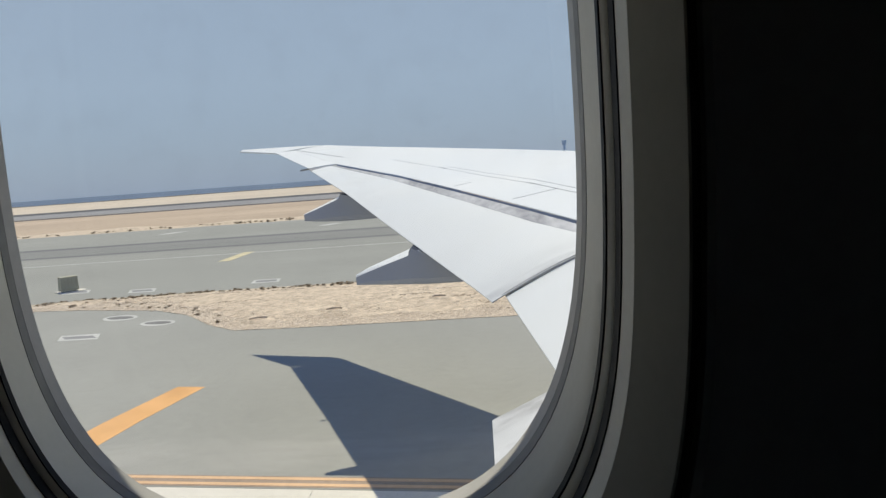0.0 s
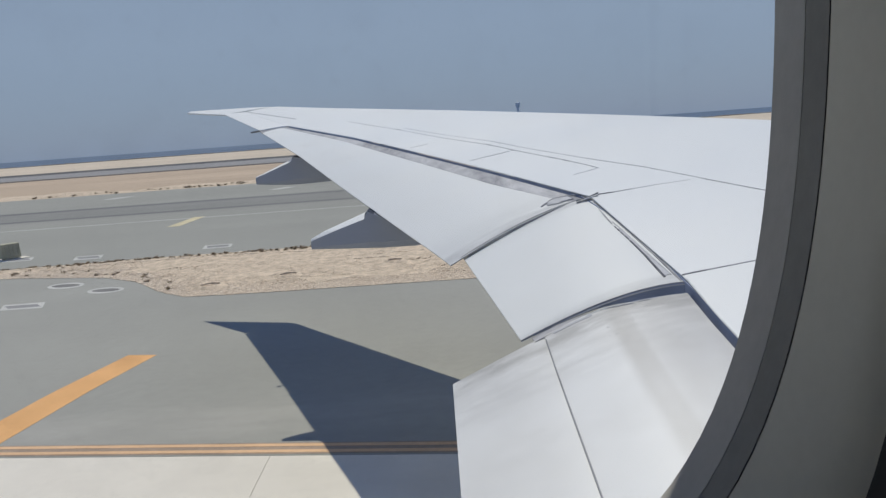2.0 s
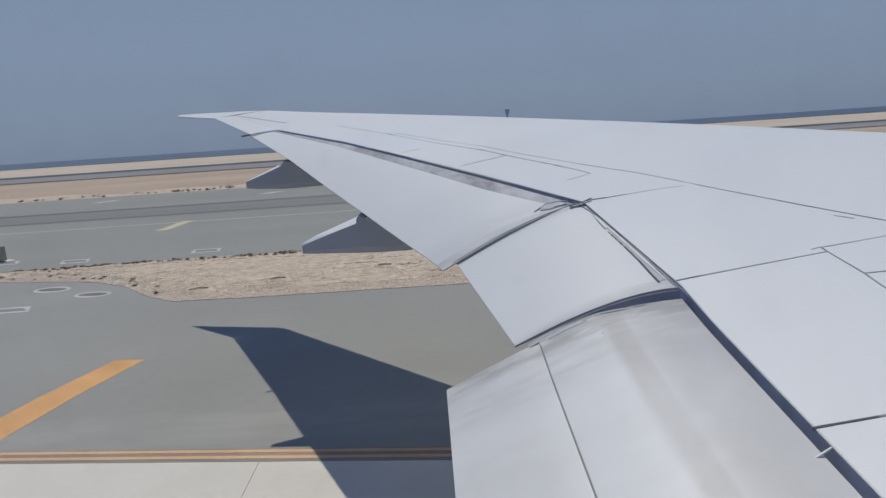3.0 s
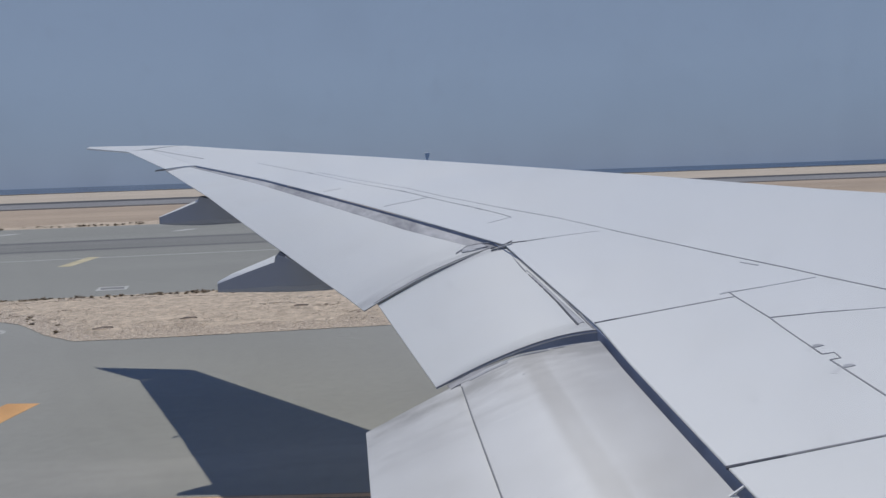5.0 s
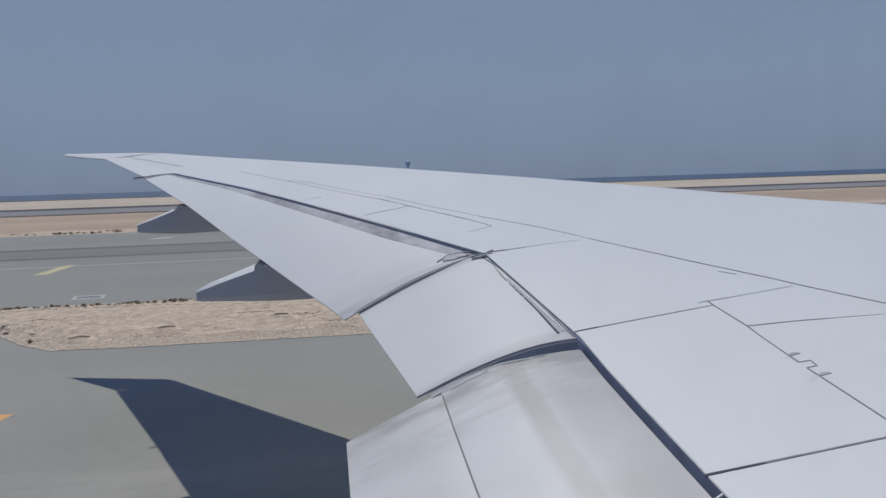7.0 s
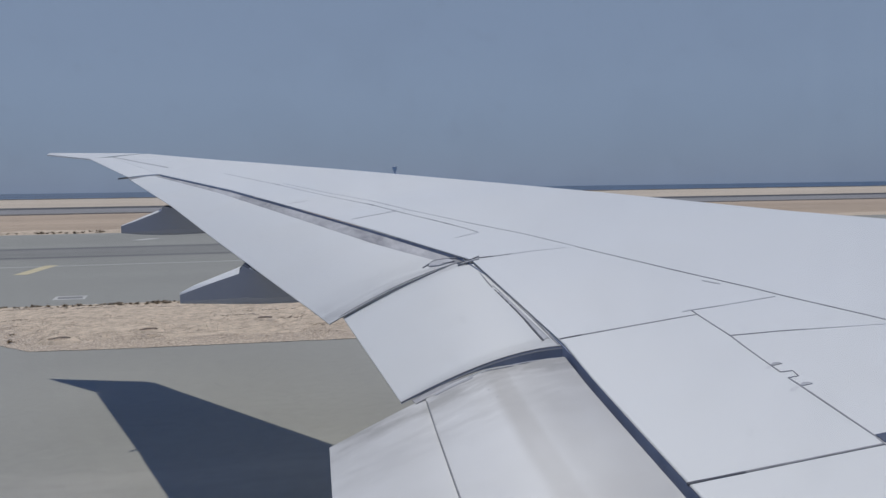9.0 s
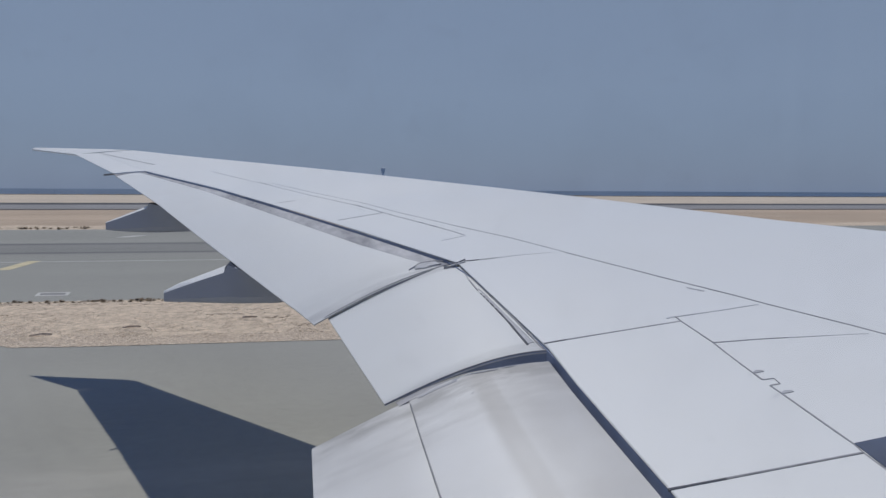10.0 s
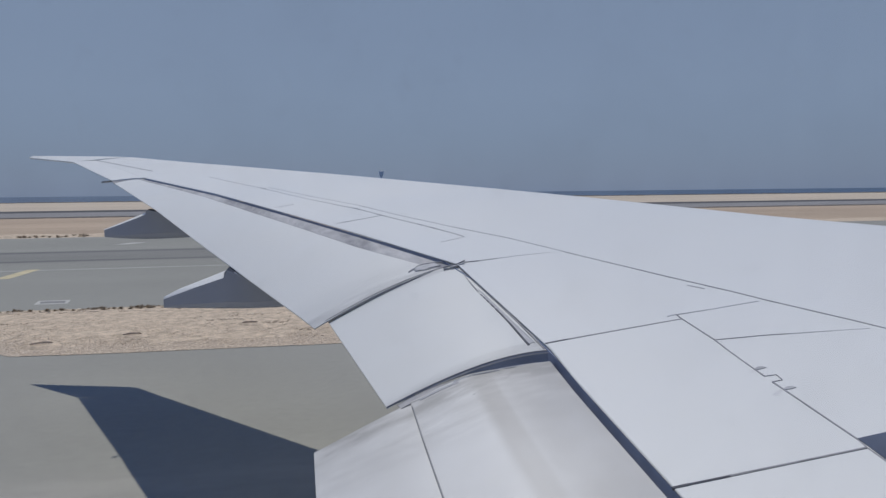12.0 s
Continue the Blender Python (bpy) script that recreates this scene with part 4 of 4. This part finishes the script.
# small fitting that bridges the corner of flap, flaperon and wing
for pts, w, mat in (([(1.722, 8.775, 5.205), (1.80, 8.735, 5.225), (1.882, 8.70, 5.250), (1.985, 8.748, 5.284)], 0.014, SEAL), ([(1.715, 8.70, 5.186), (1.80, 8.685, 5.206), (1.89, 8.68, 5.236)], 0.013, SEAL), ([(1.80, 8.70, 5.214), (1.90, 8.675, 5.242), (1.965, 8.685, 5.262)], 0.05, PALE_GRIME)):
    v, f = loft([[(x, y + k * w / 2, z + h) for k, h in ((-1, 0.008), (1, 0.008), (1, -0.008), (-1, -0.008))] for x, y, z in pts])
    part("corner_fitting", mesh("corner_fitting", v, f, mat), airplane, "small grimy fitting at the flap corner")


# flaperon hinge line: front seal, a broken second seal that runs away from it, dirt between them
def lead_flaperon(q, off):
    return (2.2 - 0.30 * q - off, 6.345 + 2.30 * q)


SECOND_SEAL = [(0.05, 0.128), (0.07, 0.126), (0.21, 0.105), (0.27, 0.094), (0.357, 0.086), (0.461, 0.080), (0.571, 0.077), (0.667, 0.074), (0.787, 0.056), (0.9, 0.03)]
patch_on(flaperon_z, [lead_flaperon(q, lerp_table(SECOND_SEAL, q)) for q in (0.06, 0.13, 0.2, 0.27, 0.34, 0.41, 0.48, 0.55, 0.6)] + [lead_flaperon(*p) for p in ((0.583, 0.047), (0.405, 0.052), (0.267, 0.056), (0.067, 0.06))], PALE_GRIME, "dirt_wedge", flaperon, "grey dirt between the hinge seals", 0.004)
strip_on(flaperon_z, [lead_flaperon(*p) for p in ((0.0, 0.036), (0.04, 0.034), (0.277, 0.014), (0.5, 0.008), (0.98, 0.008))], 0.016, SEAL, "hinge_seal", flaperon, "", 0.006)
strip_on(flaperon_z, [lead_flaperon(*p) for p in ((0.06, 0.062), (0.267, 0.06), (0.405, 0.054), (0.583, 0.047), (0.68, 0.05))], (0.010, 0.007), FAINT, "hinge_seal", flaperon, "", 0.006)
for q0, q1, w, mat in ((0.05, 0.27, (0.020, 0.017), DARK_SEAL), (0.27, 0.44, 0.014, DARK_SEAL), (0.455, 0.50, 0.012, DARK_SEAL), (0.515, 0.55, 0.012, DARK_SEAL), (0.565, 0.59, 0.011, DARK_SEAL), (0.605, 0.625, 0.010, DARK_SEAL), (0.66, 0.80, 0.012, SEAL), (0.80, 0.9, 0.008, FAINT)):
    strip_on(flaperon_z, [lead_flaperon(q, lerp_table(SECOND_SEAL, q)) for q in (q0, (q0 + q1) / 2, q1)], w, mat, "hinge_seal", flaperon, "", 0.0065)

# end of the inboard flap: worn edge, a brown seal in pieces, a grey seal closing the gap at the rear, small specks
for x0, x1, dy, w, mat in ((1.30, 1.62, 0.0, 0.008, FAINTER), (1.70, 1.93, 0.004, 0.008, FAINTER), (1.42, 1.70, -0.014, (0.006, 0.02), SEAL), (1.74, 1.84, -0.012, 0.008, SEAL), (1.0, 1.34, -0.03, 0.03, FAINT)):
    strip_on(inboard_z, [(x, lerp_table(FLAP_END, 2.2 - x) - 0.012 + dy) for x in (x0, (x0 + x1) / 2, x1)], w, mat, "end_seal", airplane, "worn seal along the inboard flap's end", 0.004)
rows = []
for i in range(9):
    x = 0.84 + 0.5 * i / 8
    k = min(range(len(FLAPERON_END)), key=lambda j: abs(FLAPERON_END[j].x - x))
    e, wide = FLAPERON_END[k], 1 - 0.75 * (i / 8) ** 2
    ya, za = lerp_table(FLAP_END, 2.2 - x) - 0.03, inboard_z(max(x, 0.93), 6.2) - (0.42 * max(0, 0.93 - x)) + 0.004
    yb, zb = 6.46 - 0.05 * (x - 0.75), flaperon_z(x, 6.45) - 0.03
    rows.append([(x, ya, za), (x, ya + (yb - ya) * wide, za + (zb - za) * wide)])
part("gap_seal", ribbon_mesh(rows, 0.0, 0.006, GAP_GREY, "gap_seal"), airplane, "grey seal between the flaperon and the flap")
for x, y, r in ((1.409, 5.903, 0.009), (1.395, 5.769, 0.005), (1.445, 5.755, 0.006), (1.24, 5.78, 0.005), (1.47, 5.75, 0.004)):
    patch_on(inboard_z, [(x + r * math.cos(a * math.pi / 4), y + 0.7 * r * math.sin(a * math.pi / 4)) for a in range(8)], GRIME, "speck", airplane, "small dark chip in the flap paint", 0.002)

# ---- fuselage and cabin ----
WX, WZ, WA, WB, WP, WY = 0.0503, 6.1686, 0.1264, 0.1827, 2.98, 0.128


def oval(grow, y, n=160, drop=0.0):
    """The window's outline, grown outwards, at depth y."""
    a, b, pts = WA + grow, WB + grow, []
    for i in range(n):
        t = 2 * math.pi * i / n
        c, s = math.cos(t), math.sin(t)
        r = (abs(c / a) ** WP + abs(s / b) ** WP) ** (-1 / WP)
        pts.append((WX + r * c, y, WZ + r * s - drop))
    return pts


window = tagged(new("window_1"), "oval airliner cabin window in a grey plastic surround", "window", kind="structure")


def shaped(grow, y, n=160):
    """The outline at depth y, where the reveal is shallower on its rear side and flares at its lower front corner."""
    pts = []
    for x, _, z in oval(grow, y, n):
        side = max(-1, min(1, (x - WX) / WA))
        flare = max(0, min(1, (0.108 - y) / 0.03)) * 0.815 * max(0, WZ - z - 0.04) ** 2 * max(0, side)
        k = 1 + flare / math.hypot(x - WX, z - WZ)
        depth = WY + 0.003 - (WY + 0.003 - y) * (0.74 + 0.26 * side) if y < WY + 0.003 else y
        pts.append((WX + (x - WX) * k, depth, WZ + (z - WZ) * k))
    return pts


def ring(name, rows, mat, label=""):
    """A ring round the window. rows: (growth, depth), all round the profile."""
    loops = [shaped(g, y) for g, y in rows]
    v, f = loft(loops + [loops[0]], caps=False)
    return part(name, mesh(name, v, f, mat, True), window, label)


ring("pane_retainer", [(0.026, 0.152), (0.0, 0.131), (0.0002, 0.1255), (0.0004, 0.1170), (0.0010, 0.1163), (0.012, 0.1163), (0.034, 0.152)], RETAINER, "dark grey inner rim")
ring("groove", [(0.0060, 0.1175), (0.0005, 0.1168), (0.0008, 0.1074), (0.0060, 0.1070)], GROOVE, "dark groove round the pane")
ring("inner_rim", [(0.0085, 0.1165), (0.0020, 0.1082), (0.0010, 0.1072), (0.0013, 0.1000), (0.0018, 0.0900), (0.0024, 0.0752), (0.0030, 0.0745), (0.0080, 0.0735), (0.0090, 0.1165)], TRIM, "light grey plastic rim")
ring("gasket", [(0.0080, 0.0755), (0.0020, 0.0750), (0.0019, 0.0686), (0.0080, 0.0680)], GASKET, "black rubber gasket")
ring("middle_rim", [(0.0085, 0.0720), (0.0030, 0.0692), (0.0025, 0.0684), (0.0032, 0.0668), (0.0050, 0.0642), (0.0060, 0.0637), (0.0105, 0.0632), (0.0110, 0.0720)], TRIM)
ring("outer_gasket", [(0.0110, 0.0650), (0.0046, 0.0646), (0.0048, 0.0560), (0.0110, 0.0556)], GASKET, "black rubber gasket")
ring("bezel_lip", [(0.0120, 0.0600), (0.0058, 0.0566), (0.0053, 0.0558), (0.0057, 0.0520), (0.0067, 0.0434), (0.0120, 0.0434)], TRIM, "pale inner lip of the bezel")
ring("bezel", [(0.0120, 0.0440), (0.0068, 0.0430), (0.0105, 0.0368), (0.0145, 0.0305), (0.0186, 0.0243), (0.0194, 0.0240), (0.0205, 0.0440)], BEZEL, "flared plastic bezel, coloured darker for its shade")
ring("bezel_gap", [(0.0190, 0.060), (0.0192, 0.0300), (0.0240, 0.0300), (0.0242, 0.060)], GASKET, "dark gap round the bezel")

# sidewall with the opening cut through it
def holed_wall(name, y0, y1, grow, half, mat, label, drop=0.0):
    n = 160
    inner = oval(grow, 0, n, drop)
    outer = []
    for x, _, z in inner:
        dx, dz = x - WX, z - WZ
        k = half / max(abs(dx), abs(dz))
        outer.append((WX + dx * k, 0, WZ + dz * k))
    lip = [(x, y if drop == 0 else y0, z) for x, y, z in (shaped(grow, y0, n) if drop == 0 else inner)]
    rows = [(inner, y1, 0), (lip, 0.002, 0), (lip, 0, 0.002), (outer, y0, 0), (outer, y1, 0)]
    loops = []
    for pts, y, g in rows:
        loops.append([(x + g * (1 if x > WX else -1), y + (yy if pts is lip else 0), z + g * (1 if z > WZ else -1)) for x, yy, z in pts])
    v, f = loft(loops + [loops[0]], caps=False)
    return tagged(new(name, mesh(name, v, f, mat, True)), label, "wall", kind="structure")


holed_wall("wall_sidewall", 0.0226, 0.136, 0.0238, 0.62, PANEL, "dark grey plastic cabin sidewall panel round the window")
# unseen skin, its opening set low to keep direct sun off the bezel
holed_wall("wall_skin", 0.245, 0.262, 0.135, 0.62, PAINT, "white outer fuselage skin round the window, opening lowered to block sun", 0.160)
# unseen reveal, pale so that it throws light onto the rims
tunnel = [oval(0.026, 0.153), oval(0.137, 0.244, 160, 0.160), oval(0.142, 0.244, 160, 0.160), oval(0.034, 0.153)]
v, f = loft(tunnel + [tunnel[0]], caps=False)
part("outer_reveal", mesh("outer_reveal", v, f, TRIM, True), window, "pale grey reveal outside the pane")
v, f = loft([oval(0.0255, 0.1535), oval(0.0255, 0.1555)])
pane = part("pane", mesh("pane", v, f, GLASS), window, "clear acrylic window pane")
pane.visible_shadow = False

# the rest of the fuselage: a tube with a flat where the window panel sits
yc, zc, rad = -2.85, 5.93, 3.1
z_lo, z_hi = WZ - 0.62, WZ + 0.62


def tube_loop(x, r):
    pts = []
    a0 = math.atan2(z_hi - zc, 0.12 - yc)
    a1 = math.atan2(z_lo - zc, 0.12 - yc) + 2 * math.pi
    for i in range(41):
        a = a0 + (a1 - a0) * i / 40
        pts.append((x, yc + r * math.cos(a), zc + r * math.sin(a)))
    return pts


LO, HI = math.pi - 0.02, math.pi - 0.12   # the starboard window band, in angle


def shell(x0, x1, a, b, n):
    rows = []
    for x in (x0, x1):
        out = [(x, yc + rad * math.cos(a + (b - a) * i / n), zc + rad * math.sin(a + (b - a) * i / n)) for i in range(n + 1)]
        inn = [(x, yc + (rad - 0.12) * math.cos(a + (b - a) * i / n), zc + (rad - 0.12) * math.sin(a + (b - a) * i / n)) for i in range(n + 1)]
        rows.append(out + inn[::-1])
    return loft(rows)


A0 = math.atan2(z_hi - zc, 0.12 - yc)
A1 = math.atan2(z_lo - zc, 0.12 - yc) + 2 * math.pi
for a, b, n in ((A0, HI, 22), (LO, A1, 24)):
    v, f = shell(-9, 14, a, b, n)
    tagged(new("wall_fuselage", mesh("wall_fuselage", v, f, CABIN, True)), "airliner fuselage shell closing the dim cabin", "wall", kind="structure")
for i in range(43):
    x = -9 + i * 0.533
    v, f = shell(x, x + 0.28, HI, LO, 2)
    tagged(new("wall_pier", mesh("wall_pier", v, f, CABIN)), "cabin wall between two windows", "wall", kind="structure")
for x0, x1 in ((-9, WX - 0.62), (WX + 0.62, 14)):
    v, f = loft([[(x, 0.026, z_lo - 0.02), (x, 0.262, z_lo - 0.02), (x, 0.262, z_hi + 0.02), (x, 0.026, z_hi + 0.02)] for x in (x0, x1)])
    tagged(new("wall_side", mesh("wall_side", v, f, PANEL)), "plain grey cabin sidewall", "wall", kind="structure")
for x0, x1 in ((-9, WX - 0.62), (WX + 0.62, 14)):
    v, f = loft([[(x, 0.2625, z_lo - 0.02), (x, 0.268, z_lo - 0.02), (x, 0.268, z_hi + 0.02), (x, 0.2625, z_hi + 0.02)] for x in (x0, x1)])
    tagged(new("wall_skin_side", mesh("wall_skin_side", v, f, PAINT)), "white outer fuselage skin", "wall", kind="structure")
for x in (-9, 13.9):
    v, f = loft([[(xx, p[1], p[2]) for p in tube_loop(x, rad)] for xx in (x, x + 0.1)])
    tagged(new("wall_end", mesh("wall_end", v, f, CABIN)), "plain bulkhead closing the cabin", "wall", kind="structure")
v, f = slab([(-8.9, -5.6), (13.9, -5.6), (13.9, 0.0), (-8.9, 0.0)], 4.98, 5.08)
tagged(new("floor", mesh("floor", v, f, CABIN)), "dark cabin floor", "floor", kind="structure")
